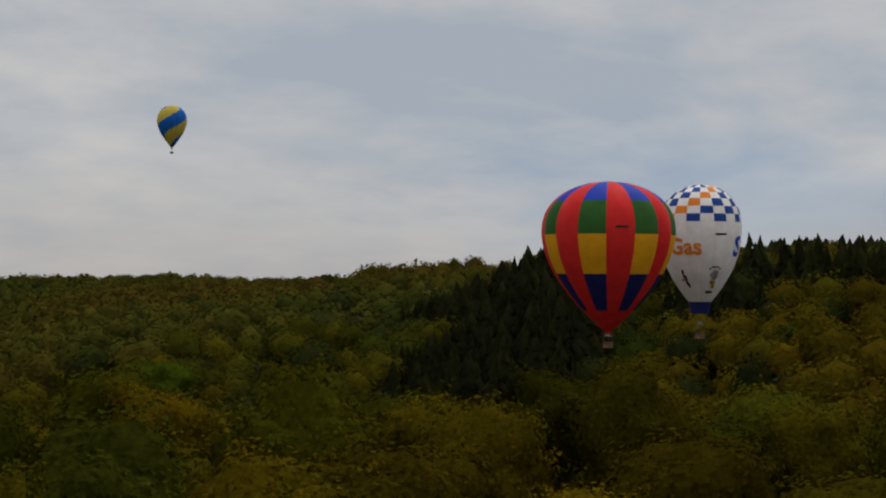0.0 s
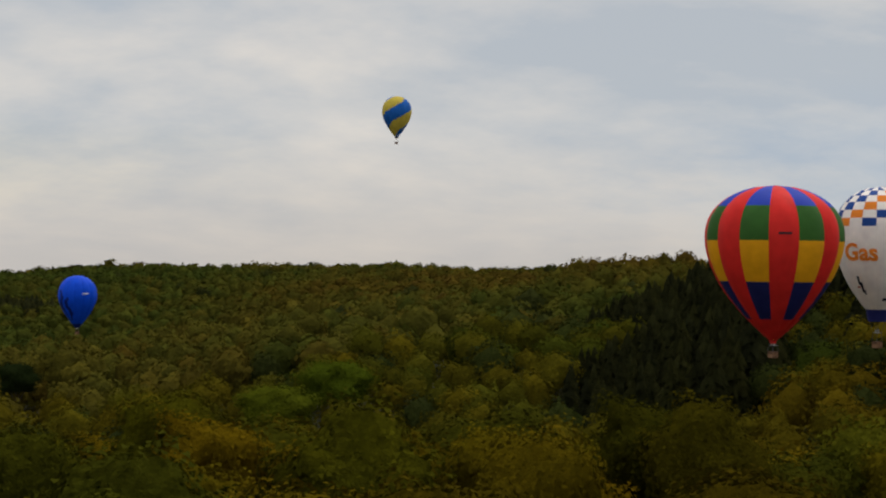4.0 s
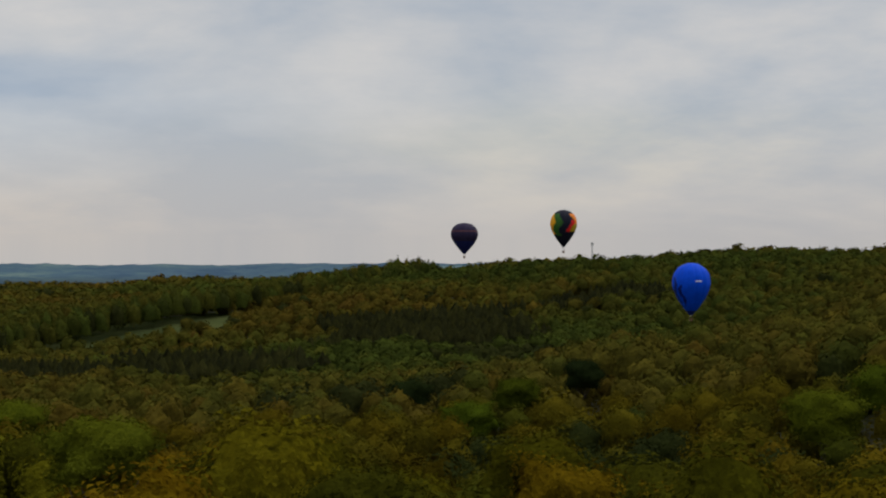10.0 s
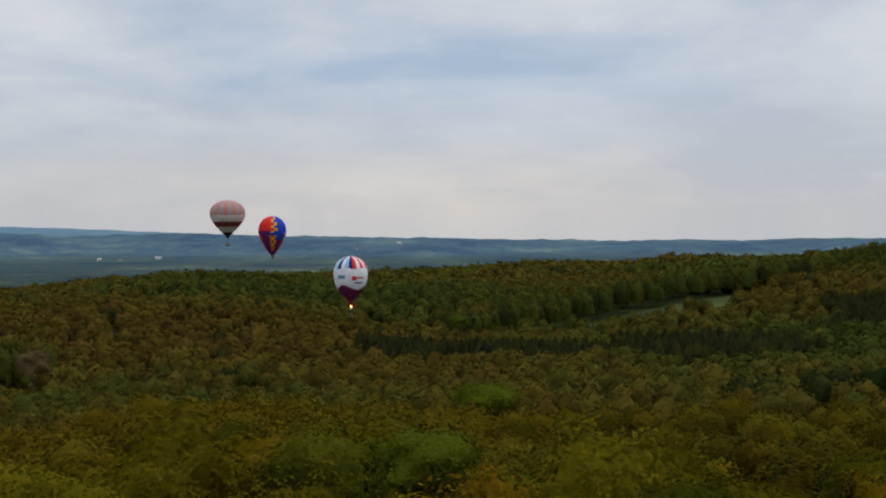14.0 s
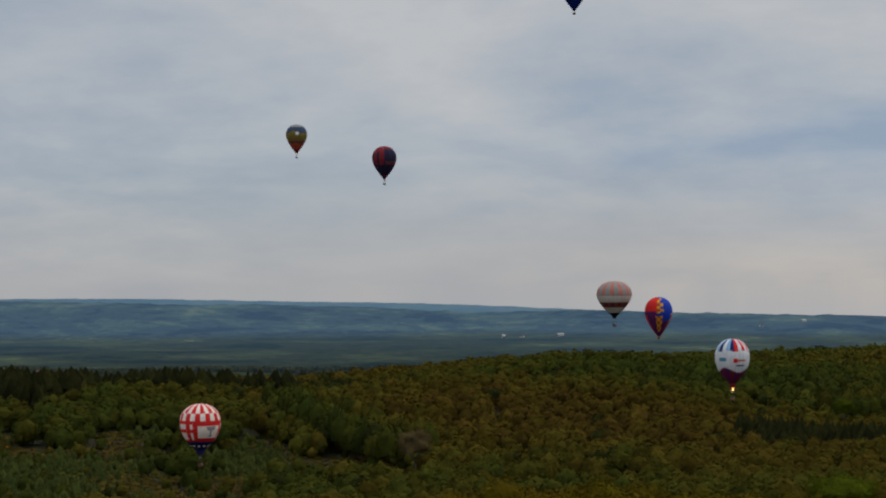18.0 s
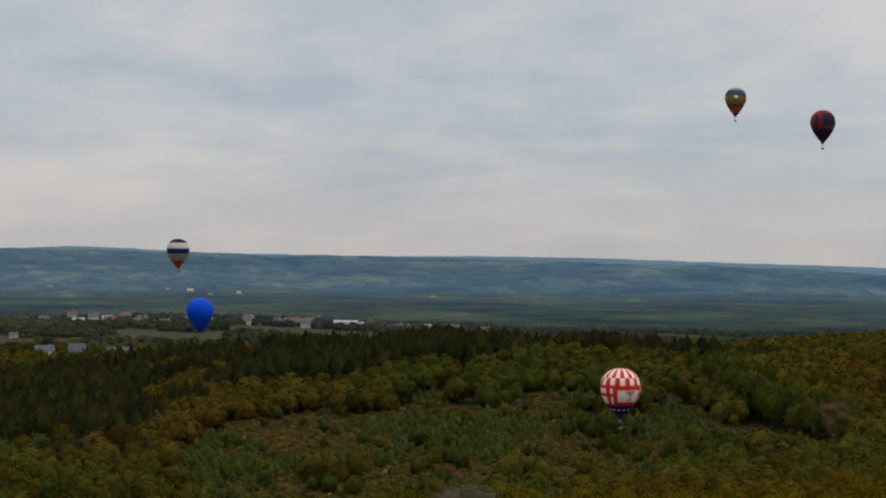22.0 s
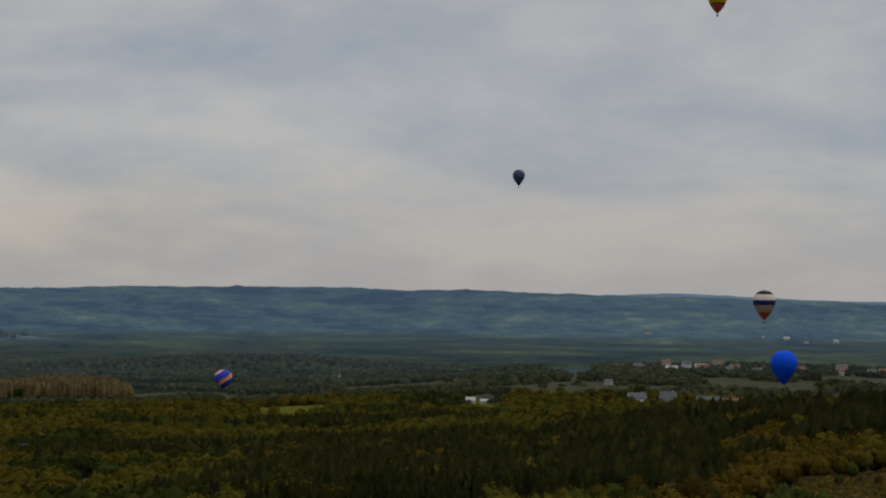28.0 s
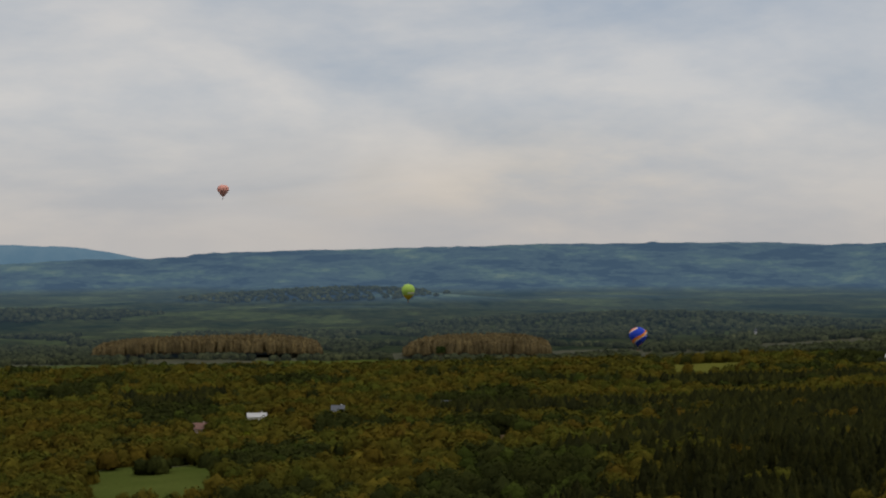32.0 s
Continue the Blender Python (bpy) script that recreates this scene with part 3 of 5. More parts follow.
def grove(name, label, category, templates, mat, x, y, z, width, height, tint, rng, smooth=True):
    """Many trees as one mesh: each a turned and scaled copy of a form, with its own hue."""
    vs, fs, tn, tone, k = [], [], [], [], 0
    which = rng.integers(0, len(templates), len(x))
    spin = rng.uniform(0, 2 * np.pi, len(x))
    for q, (tv, tf) in enumerate(templates):
        sel = np.where(which == q)[0]
        if not len(sel):
            continue
        c, s = np.cos(spin[sel])[:, None], np.sin(spin[sel])[:, None]
        X = (tv[None, :, 0] * c - tv[None, :, 1] * s) * width[sel][:, None] + x[sel][:, None]
        Y = (tv[None, :, 0] * s + tv[None, :, 1] * c) * width[sel][:, None] + y[sel][:, None]
        Z = tv[None, :, 2] * height[sel][:, None] + z[sel][:, None]
        vs.append(np.stack([X, Y, Z], 2).reshape(-1, 3))
        fs.append((tf[None] + (np.arange(len(sel)) * len(tv))[:, None, None] + k).reshape(-1, 3))
        tn.append(np.repeat(tint[sel], len(tv)))
        tone.append(np.repeat(np.clip(rng.normal(0.5, 0.22, len(sel)), 0, 1), len(tv)))
        k += len(sel) * len(tv)
    ob = mesh_object(name, np.concatenate(vs), np.concatenate(fs), mat, smooth=smooth)
    at = ob.data.attributes.new("tint", 'FLOAT', 'POINT')
    at.data.foreach_set("value", np.concatenate(tn).astype(np.float32))
    at = ob.data.attributes.new("tone", 'FLOAT', 'POINT')
    at.data.foreach_set("value", np.concatenate(tone).astype(np.float32))
    return tagged(ob, label, category, kind="stuff")


# stands of darker trees: x, y, reach
DARK_STANDS = [(-1155, 237, 45), (-551, 152, 26), (-1350, 491, 30), (-430, 826, 32), (19, 304, 26), (-1, 418, 22), (-534, 394, 50), (-930, 300, 30), (-860, 430, 45), (150, 640, 50), (90, 760, 40)]


def hue_at(x, y, rng):
    """Hue runs in drifts through the wood, with odd trees among them."""
    d = 0.5 + 0.25 * np.sin(x * 0.013 + 1.3 * np.sin(y * 0.011)) + 0.2 * np.sin(y * 0.017 + x * 0.006)
    # near woods browner, far ones greener, partly in place of haze
    d = d + 0.04 - 0.20 * (1 - rise(turn_of(x, y), -16, 0)) * (1 - rise(np.hypot(x, y), 480, 700)) + 0.12 * rise(np.hypot(x, y), 560, 800) * (1 - rise(turn_of(x, y), -4, 10)) + 0.12 * rise(turn_of(x, y), -10, 2) * (1 - rise(turn_of(x, y), 14, 24)) * rise(np.hypot(x, y), 180, 330)
    d = np.clip(d - 0.15 * (1 - rise(np.hypot(x, y), 200, 320)) - 0.16 * rise(turn_of(x, y), 8, 24) * (1 - rise(turn_of(x, y), 44, 54)) + rng.normal(0, 0.12, len(x)), 0, 1) * 0.8
    # past the clearing the wood is mixed, in drifts of green, brown and dark
    wave = np.sin(x * 0.021 + 1.7 * np.sin(y * 0.027)) + 0.8 * np.sin(y * 0.034 + 1.3 * np.sin(x * 0.013) + 0.6)
    drift = 0.40 + 0.11 * np.sin(x * 0.055 + 1.6 * np.sin(y * 0.043)) + 0.09 * np.sin(y * 0.083 + 1.3 * np.sin(x * 0.031)) + rng.normal(0, 0.07, len(x))
    drift = np.where(wave + rng.normal(0, 0.25, len(x)) > 0.75, rng.uniform(0.80, 1.0, len(x)), drift)
    d = np.where(turn_of(x, y) > 50 + rng.normal(0, 3, len(x)), np.clip(drift, 0.02, 1.0), d)
    # some of the near trees to the right take a darker tint
    dark_share = rng.random(len(x)) < 0.28 * (1 - rise(turn_of(x, y), -32, -12)) * (1 - rise(np.hypot(x, y), 330, 560))
    d = np.where(dark_share, rng.uniform(0.80, 0.95, len(x)), d)
    # stands of darker trees
    for cx, cy, a in DARK_STANDS:
        near = np.exp(-(np.hypot(x - cx, y - cy) / a) ** 4) > rng.random(len(x))
        d = np.where(near, rng.uniform(0.88, 1.0, len(x)), d)
    return np.where(rng.random(len(x)) < 0.02, rng.uniform(0.84, 0.94, len(x)), d)


T0, T1 = -55.0, 93.0


# trees that stand out: kind, x, y, top, width
LANDMARKS = [
    ("fresh", -30.1, 112.2, 145.2, 6.8), ("fresh", 89.4, 321.6, 133.8, 14.0), ("fresh", 72.8, 309.4, 130.3, 14.5),
    ("fresh", -74.6, 383.3, 122.5, 15.0), ("dark", 7.5, 389.5, 125.8, 9.0), ("dark", 42.8, 379.7, 130.6, 8.5), ("fresh", 27.8, 369.9, 127.6, 10.0), ("fresh", 16.0, 352.0, 124.5, 11.0), ("dark", 154.7, 1237.7, 141.0, 16.0),
    ("fresh", -166.0, 824.0, 111.0, 9.5), ("pale", -203.0, 287.0, 117.0, 13.0), ("rose", -272.0, 594.0, 111.0, 12.0), ("fresh", -934.0, 236.0, 66.0, 11.0), ("dark", -1625.0, 601.0, 68.0, 10.0)]


# open ground in front of houses: x, y, reach
GARDENS = [(-1340, 1112, 22), (-1330, 1148, 22), (-1306, 1178, 22), (-1296, 1200, 18), (-1424, 980, 22), (-1060, 273, 15), (-1003, 224, 12), (-1044, 321, 12), (-1050, 277, 12)]


def free_of_landmarks(x, y):
    ok = np.ones(np.shape(x), bool)
    for _, lx, ly, _, w in LANDMARKS:
        ok &= np.hypot(x - lx, y - ly) > 0.45 * w + 1.0
    for lx, ly, w in GARDENS:
        ok &= np.hypot(x - lx, y - ly) > w
    return ok


def off_drift(x, y):
    """Distance on the plan from the line of the drift."""
    return np.hypot(x - np.clip(x, -52, 52), y + 0.176 * np.clip(x, -52, 52))


# oaks nearest to the drift: trees of their own
oak_meshes = []
for k in range(5):
    cv, cf = oak_crown(10 + k, 30, 4, 3600, 0.038, -0.7, 0.04, 0.30, 0.44, 3)
    parts = [tube((0, 0, -0.95), (0.01, 0.02, -0.35), 0.035, 0.026, 8)]
    rnd = random.Random(k)
    for q in range(6):
        an = q * 1.05 + rnd.uniform(-0.3, 0.3)
        e = (0.34 * math.cos(an), 0.34 * math.sin(an), rnd.uniform(-0.14, 0.0))
        mid = (0.13 * math.cos(an), 0.13 * math.sin(an), rnd.uniform(-0.34, -0.26))
        parts += [tube((0.01, 0.02, -0.42), mid, 0.02, 0.014, 5), tube(mid, e, 0.014, 0.004, 5)]
    tv, tf = joined(parts)
    crown, trunk = mesh_object("crown", cv, cf, m_oak), mesh_object("trunk", tv, tf, m_bark)
    oak_meshes.append((crown.data, trunk.data))
    bpy.data.objects.remove(crown)
    bpy.data.objects.remove(trunk)


def oak_tree(x, y, top, width, height, k, spin, mat=None, name="oak_tree", label="broad oak in brown-green spring leaf, its crown touching its neighbours", group="oaks below the drift"):
    """A tree on the ground, its crown's top at the height given."""
    g = float(ground_at(np.array([x]), np.array([y]))[0])
    root = new(name)
    root.location = (x, y, g)
    root.rotation_euler = (0, 0, spin)
    half = 0.46 * height
    mid = top - g - half
    for nm, data, sz in (("crown", oak_meshes[k][0], (width, width, height)), ("trunk", oak_meshes[k][1], (width, width, mid / 0.95))):
        o = new(nm, data)
        o.parent = root
        o.location, o.scale = (0, 0, mid), sz
        if mat and nm == "crown":
            o.material_slots[0].link = 'OBJECT'
            o.material_slots[0].material = mat
    return tagged(root, label, "tree", group)


x, y, rng = scatter(9.0, 40.0, 260.0, T0, 50.0, 5)
NEAR0, NEAR1 = 98.0, 166.0
keep = (zone_at(x, y) == 0) & free_of_landmarks(x, y) & (off_drift(x, y) > NEAR0) & (off_drift(x, y) < NEAR1)
x, y = x[keep], y[keep]
for px, py in zip(x, y):
    g = float(ground_at(np.array([px]), np.array([py]))[0])
    wd = rng.uniform(8.0, 14.5)
    # the rank nearest to the drift stands tallest
    front = 1 - float(rise(off_drift(px, py), 122, 146)) if turn_of(px, py) < 34 else 0.0
    oak_tree(float(px), float(py), g + rng.uniform(7.5, 13.5) - 0.5 + 3.0 * front, wd, wd * rng.uniform(0.75, 0.95) * (1 + 0.25 * front), int(rng.integers(0, 5)), float(rng.uniform(0, 6.28)), m_oak_green if turn_of(px, py) + rng.normal(0, 5) < 2 and rng.random() < (0.65 if turn_of(px, py) < -10 else 0.4) else None)
for kind, lx, ly, top, w in LANDMARKS:
    if kind == "fresh":
        oak_tree(lx, ly, top, w, w * 0.8, 1, lx, m_bright, "leafy_tree", "fresh green leafy tree standing out of the oak wood", "brighter trees in the wood")
    elif kind in ("pale", "rose"):
        oak_tree(lx, ly, top, w, w * 0.9, 3, lx, m_blossom if kind == "pale" else m_rosy, "flowering_tree", "pale tree in grey-white bud among the oaks" if kind == "pale" else "pale tan tree in bud among the oaks", "paler trees in the wood")
    else:
        oak_tree(lx, ly, top, w, w * 0.95, 2, lx, m_deep, "dark_tree", "dark green round tree standing out of the oak wood", "darker trees in the wood")

mid_forms = [oak_crown(40 + k, 20, 3, 480, 0.072, -0.5, 0.05, 0.34, 0.32, 1) for k in range(10)]
far_forms = [oak_crown(60 + k, 10, 2, 160, 0.115, -0.5, 0.08, 0.26, 0.30) for k in range(12)]
ridge_forms = [oak_crown(140 + k, 8, 2, 80, 0.175, -0.6, 0.10, 0.2, 0.26) for k in range(12)]
low_forms = [oak_crown(110 + k, 8, 2, 50, 0.22, -0.5, 0.08, 0.30, 0.28) for k in range(12)]


def oakwood(name, label, forms, x, y, rng, w0, w1, mat=m_oaks):
    keep = (zone_at(x, y) == 0) & free_of_landmarks(x, y)
    x, y = x[keep], y[keep]
    wd = w0 + (w1 - w0) * rng.beta(1.4, 2.4, len(x))
    ht = wd * rng.uniform(0.95, 1.25, len(x))
    tp = ground_at(x, y) + 10.5 + 1.3 * np.sin(x * 0.05 + 1.1 * np.sin(y * 0.04)) + rng.normal(0, 1.25, len(x)) * np.where(np.hypot(x, y) < 650, 1.3, 0.9) + 0.16 * (wd - 13)
    return grove(name, label, "woodland", forms, mat, x, y, tp - 0.45 * ht, wd, ht, hue_at(x, y, rng), rng)


x, y, rng = scatter(7.3, 10.0, 470.0, T0, 46.0, 6)
sel = (off_drift(x, y) >= NEAR1) & (off_drift(x, y) < 370)
oakwood("woodland", "brown-green oak wood in young leaf covering the slopes", mid_forms, x[sel], y[sel], rng, 7.0, 13.0, m_slopes)
sel = off_drift(x, y) <= NEAR0
oakwood("woodland", "brown-green oak wood close below the drift", mid_forms, x[sel], y[sel], rng, 9.0, 15.0, m_slopes)
x, y, rng = scatter(7.6, 10.0, 500.0, T0 + 2, T1 - 4, 7)
sel = (off_drift(x, y) >= 370) | ((turn_of(x, y) >= 46) & (off_drift(x, y) > 230))
oakwood("woodland", "unbroken oak wood over the middle ridges", far_forms, x[sel], y[sel], rng, 7.0, 13.5)
x, y, rng = scatter(8.2, 500.0, 1150.0, T0 + 4, T1 - 4, 27)
sel = np.hypot(x, y) < 640
oakwood("woodland", "oak wood rolling away over the further ridges", far_forms, x[sel], y[sel], rng, 7.5, 14.0)
sel = ~sel & (turn_of(x, y) < 46)
oakwood("woodland", "oak wood rolling away to the skyline ridges", ridge_forms, x[sel], y[sel], rng, 8.0, 14.0)
x, y, rng = scatter(9.4, 640.0, 1250.0, 46.0, T1 - 6, 28)
oakwood("woodland", "mixed brown-green wood above the valley", ridge_forms, x, y, rng, 9.0, 18.0)
x, y, rng = scatter(12.5, 1150.0, 1800.0, T0 + 6, T1 - 4, 17)
sel = (turn_of(x, y) < 46) | (np.hypot(x, y) > 1250)
x, y = x[sel], y[sel]
sel = turn_of(x, y) < 46
oakwood("woodland", "far oak wood along the skyline ridges", low_forms, x[sel], y[sel], rng, 12.0, 19.0)
oakwood("woodland", "far mixed wood above the valley floor", ridge_forms, x[~sel], y[~sel], rng, 12.0, 18.0)
# the wood goes on under and behind the drift
x, y, rng = scatter(8.0, 0.0, 210.0, -180.0, 180.0, 41)
sel = (np.hypot(x, y) <= 14) | (turn_of(x, y) <= T0) | (turn_of(x, y) >= 46)
oakwood("woodland", "brown-green oak wood below the drifting basket", low_forms, x[sel], y[sel], rng, 9.5, 15.0)
# thicker growth along the edges of the clearings and plantations
x, y, rng = scatter(8.4, 480.0, 1050.0, 5.0, T1 - 6, 37)
edge = np.zeros(len(x), bool)
for dx, dy in ((20, 0), (-20, 0), (0, 20), (0, -20), (36, 0), (0, 36), (0, -36)):
    edge |= zone_at(x + dx, y + dy) != 0
keep = edge & (zone_at(x, y) == 0)
x, y = x[keep], y[keep]
wd, up = rng.uniform(6.0, 11.5, len(x)), rng.uniform(6.0, 11.5, len(x))
grove("wood_edge", "mixed young trees thick along the edges of the clearings", "woodland", ridge_forms, m_oaks, x, y, ground_at(x, y) + up - 0.5 * wd, wd, wd * 1.1, np.clip(hue_at(x, y, rng) + 0.02, 0, 0.9), rng)
x, y, rng = scatter(11.0, 480.0, 1100.0, 20.0, 60.0, 38)
keep = (zone_at(x, y) == 2) & (rng.random(len(x)) < 0.35)
x, y = x[keep], y[keep]
wd = rng.uniform(3.5, 7.0, len(x))
grove("wood_edge", "scattered young birches and oaks in a replanted clearing", "woodland", ridge_forms, m_oaks, x, y, ground_at(x, y) + 0.45 * wd, wd, wd * 1.15, rng.uniform(0.3, 0.9, len(x)), rng)
# tall straight faces of wood along the open ground: from, to
for x0, y0, x1, y1, label in ((-165, 858, 86, 1227, "tall oaks along the straight edge of the field, tinted dark as a shaded face"), (-394, 696, -299, 622, "straight edge of oak wood beside the clearing, tinted dark as a shaded face")):
    run = math.hypot(x1 - x0, y1 - y0)
    along = np.arange(0, run, 6.5) / run
    ux, uy = -(y1 - y0) / run, (x1 - x0) / run
    for row in range(3):
        off = 4 + 9 * row
        x, y = x0 + along * (x1 - x0) + off * ux, y0 + along * (y1 - y0) + off * uy
        x, y = x + rng.uniform(-2, 2, len(x)), y + rng.uniform(-2, 2, len(x))
        wd, ht = rng.uniform(8.0, 12.0, len(x)), rng.uniform(15.0, 20.0, len(x))
        # shade of the face painted in: tints darken towards the front row
        grove("wood_edge", label, "woodland", far_forms, m_oaks, x, y, ground_at(x, y) + 0.5 * ht, wd, ht, rng.uniform(0.55, 0.92, len(x)) - (0.0, 0.1, 0.25)[row], rng)
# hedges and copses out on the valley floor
# haze painted in: greyed leaf colour, and blue emission growing with distance
m_copse = foliage("hazed_copse_leaves", [(0.0, (0.034, 0.040, 0.018)), (0.5, (0.046, 0.052, 0.024)), (1.0, (0.060, 0.066, 0.030))], False)
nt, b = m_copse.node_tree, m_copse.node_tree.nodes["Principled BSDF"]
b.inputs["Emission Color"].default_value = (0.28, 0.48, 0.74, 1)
geo, away, haze_glow = nt.nodes.new("ShaderNodeNewGeometry"), nt.nodes.new("ShaderNodeVectorMath"), nt.nodes.new("ShaderNodeMapRange")
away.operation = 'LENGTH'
haze_glow.inputs[1].default_value, haze_glow.inputs[2].default_value, haze_glow.inputs[3].default_value, haze_glow.inputs[4].default_value = 2000.0, 4100.0, 0.004, 0.14
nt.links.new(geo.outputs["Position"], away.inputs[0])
nt.links.new(away.outputs["Value"], haze_glow.inputs[0])
nt.links.new(haze_glow.outputs[0], b.inputs["Emission Strength"])
x, y, rng = scatter(14.0, 1800.0, 2650.0, 25.0, T1 - 2, 8)
keep = (np.sin(x * 0.016 + 2.2 * np.sin(y * 0.009)) * np.sin(y * 0.021 + 1.7 * np.sin(x * 0.007)) + rng.normal(0, 0.10, len(x)) > 0.03) & (zone_at(x, y) == 0)
x, y = x[keep], y[keep]
# close woods on the swells of the valley
for at, deep, az, wide in ((2715, 130, 63.5, 7.5), (3400, 110, 74.0, 4.0), (2980, 110, 84.0, 5.0)):
    ex, ey, _ = scatter(17.0, at - 2.2 * deep, at + 2.2 * deep, az - 1.6 * wide, az + 1.6 * wide, 80)
    sel = np.exp(-((np.hypot(ex, ey) - at) / deep) ** 2 - ((turn_of(ex, ey) - az) / wide) ** 2) + rng.normal(0, 0.04, len(ex)) > 0.36
    x, y = np.concatenate([x, ex[sel]]), np.concatenate([y, ey[sel]])
wd = rng.uniform(11, 20, len(x))
ht = rng.uniform(9, 15, len(x))
zz = np.where(np.hypot(x, y) < 2200, ground_at(x, y), far_height(x, y))
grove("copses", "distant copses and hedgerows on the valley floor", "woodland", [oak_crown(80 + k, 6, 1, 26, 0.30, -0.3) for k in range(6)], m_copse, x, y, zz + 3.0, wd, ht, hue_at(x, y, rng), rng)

fir_forms, far_firs = [fir_crown(k, 12, 7) for k in range(6)], [fir_crown(30 + k, 4, 4) for k in range(6)]
x, y, rng = scatter(4.1, 60.0, 1500.0, T0, T1, 9)
keep = zone_at(x, y) == 1
x, y = x[keep], y[keep]
ht = rng.uniform(11.0, 16.5, len(x)) + 1.5 * np.sin(x * 0.06) * np.sin(y * 0.05)
ht = ht * (1 + 0.42 * np.exp(-(np.hypot(x - 180, y - 330) / 85.0) ** 4) - 0.17 * np.exp(-(np.hypot(x - 194, y - 258) / 34.0) ** 4))
# the nearest stand is lower along its western side
west = (x - 112) * 0.82 - (y - 290) * 0.57
ht = np.where(np.hypot(x - 180, y - 330) < 120, ht * (0.42 + 0.58 * rise(west, -6, 46)), ht)
deep = (np.hypot(x - 180, y - 330) < 200) | (turn_of(x, y) > 46)
ht = np.where(deep, ht, np.where(turn_of(x, y) > 18, 1.0, np.where(np.hypot(x, y) > 960, 0.8, np.where(turn_of(x, y) < -30, 0.9, 0.92))) * ht)
ht = np.where(np.hypot(x, y) > 640, np.where((turn_of(x, y) > 26) & (turn_of(x, y) < 50), 0.98, 0.8) * ht, ht)
ht = np.where((turn_of(x, y) < -38) & (np.hypot(x, y) > 600), rng.uniform(12.0, 16.5, len(x)), ht)
wide = ht * rng.uniform(0.9, 1.4, len(x)) * np.where(np.hypot(x, y) > 640, 1.3, 0.72)
tint = np.where(turn_of(x, y) > 46, rng.uniform(0.0, 0.4, len(x)), np.where(deep, rng.uniform(0.0, 0.2, len(x)), rng.uniform(0.0, 0.32, len(x))))
for forms, sel in ((fir_forms, np.hypot(x, y) < 640), (far_firs, np.hypot(x, y) >= 640)):
    grove("conifer_plantation", "dark close-set spruce plantation among the oaks", "woodland", forms, m_firs, x[sel], y[sel], ground_at(x[sel], y[sel]) - 0.6, wide[sel], ht[sel], tint[sel], rng)
# replanted clearings: a low mat of scrub, with young conifers in drifts and a little gorse
x, y, rng = scatter(3.5, 100.0, 1150.0, T0, T1, 10)
keep = zone_at(x, y) == 2
x, y = x[keep], y[keep]
wd = rng.uniform(2.4, 5.4, len(x))
ht = wd * rng.uniform(0.45, 0.8, len(x))
patch = 0.5 + 0.3 * np.sin(x * 0.045 + 1.2 * np.sin(y * 0.05)) + 0.2 * np.sin(y * 0.06 + 0.03 * x)
tint = np.where(rng.random(len(x)) < 0.008, 1.0, np.clip(0.9 - 0.9 * patch + rng.normal(0, 0.10, len(x)), 0, 0.94))
wd = np.where(tint > 0.99, 2.2, wd)
grove("young_growth", "replanted clearing of bracken, low scrub and yellow gorse", "shrubs", [oak_crown(90 + k, 5, 1, 26, 0.3, -0.1) for k in range(6)], m_young, x, y, ground_at(x, y) + 0.1 * ht, wd, ht, tint, rng)
x, y, rng = scatter(3.1, 100.0, 1150.0, T0, T1, 11)
patch = 0.5 + 0.3 * np.sin(x * 0.045 + 1.2 * np.sin(y * 0.05)) + 0.2 * np.sin(y * 0.06 + 0.03 * x) + rng.normal(0, 0.2, len(x))
keep = (zone_at(x, y) == 2) & (patch > 0.70)
x, y = x[keep], y[keep]
ht = rng.uniform(1.4, 4.6, len(x))
grove("young_conifers", "young green conifers planted out in a clearing", "shrubs", [fir_crown(20 + k, 4, 3) for k in range(5)], m_sapling, x, y, ground_at(x, y) - 0.2, ht * rng.uniform(1.6, 2.4, len(x)), ht, rng.random(len(x)), rng)


# ---- hot-air balloons ----
CLOTH = dict(lemon=(0.52, 0.40, 0.06), red=(0.64, 0.026, 0.022), warmlit_white=(0.88, 0.74, 0.64), bone=(0.80, 0.75, 0.70), checkblue=(0.018, 0.06, 0.24), ash=(0.30, 0.28, 0.27), blue=(0.02, 0.05, 0.38), green=(0.035, 0.11, 0.022), yellow=(0.72, 0.325, 0.012), navy=(0.016, 0.020, 0.10), white=(0.72, 0.72, 0.73),
             orange=(0.75, 0.22, 0.03), royal=(0.002, 0.065, 0.60), inkblue=(0.006, 0.02, 0.16), black=(0.014, 0.015, 0.026), plum=(0.026, 0.020, 0.048), rust=(0.11, 0.045, 0.05),
             gold=(0.42, 0.28, 0.015), lime=(0.30, 0.44, 0.08), salmon=(0.48, 0.17, 0.13), grey=(0.27, 0.27, 0.25), maroon=(0.20, 0.022, 0.028), cream=(0.58, 0.52, 0.45), purple=(0.11, 0.02, 0.10),
             teal=(0.12, 0.30, 0.38), sky=(0.25, 0.42, 0.62), olive=(0.20, 0.15, 0.035), slate=(0.05, 0.07, 0.12), tan=(0.30, 0.24, 0.18), brown=(0.16, 0.06, 0.05), skyblue=(0.012, 0.11, 0.42), brick=(0.40, 0.075, 0.04), rose=(0.62, 0.28, 0.22))
cloth_made = {}


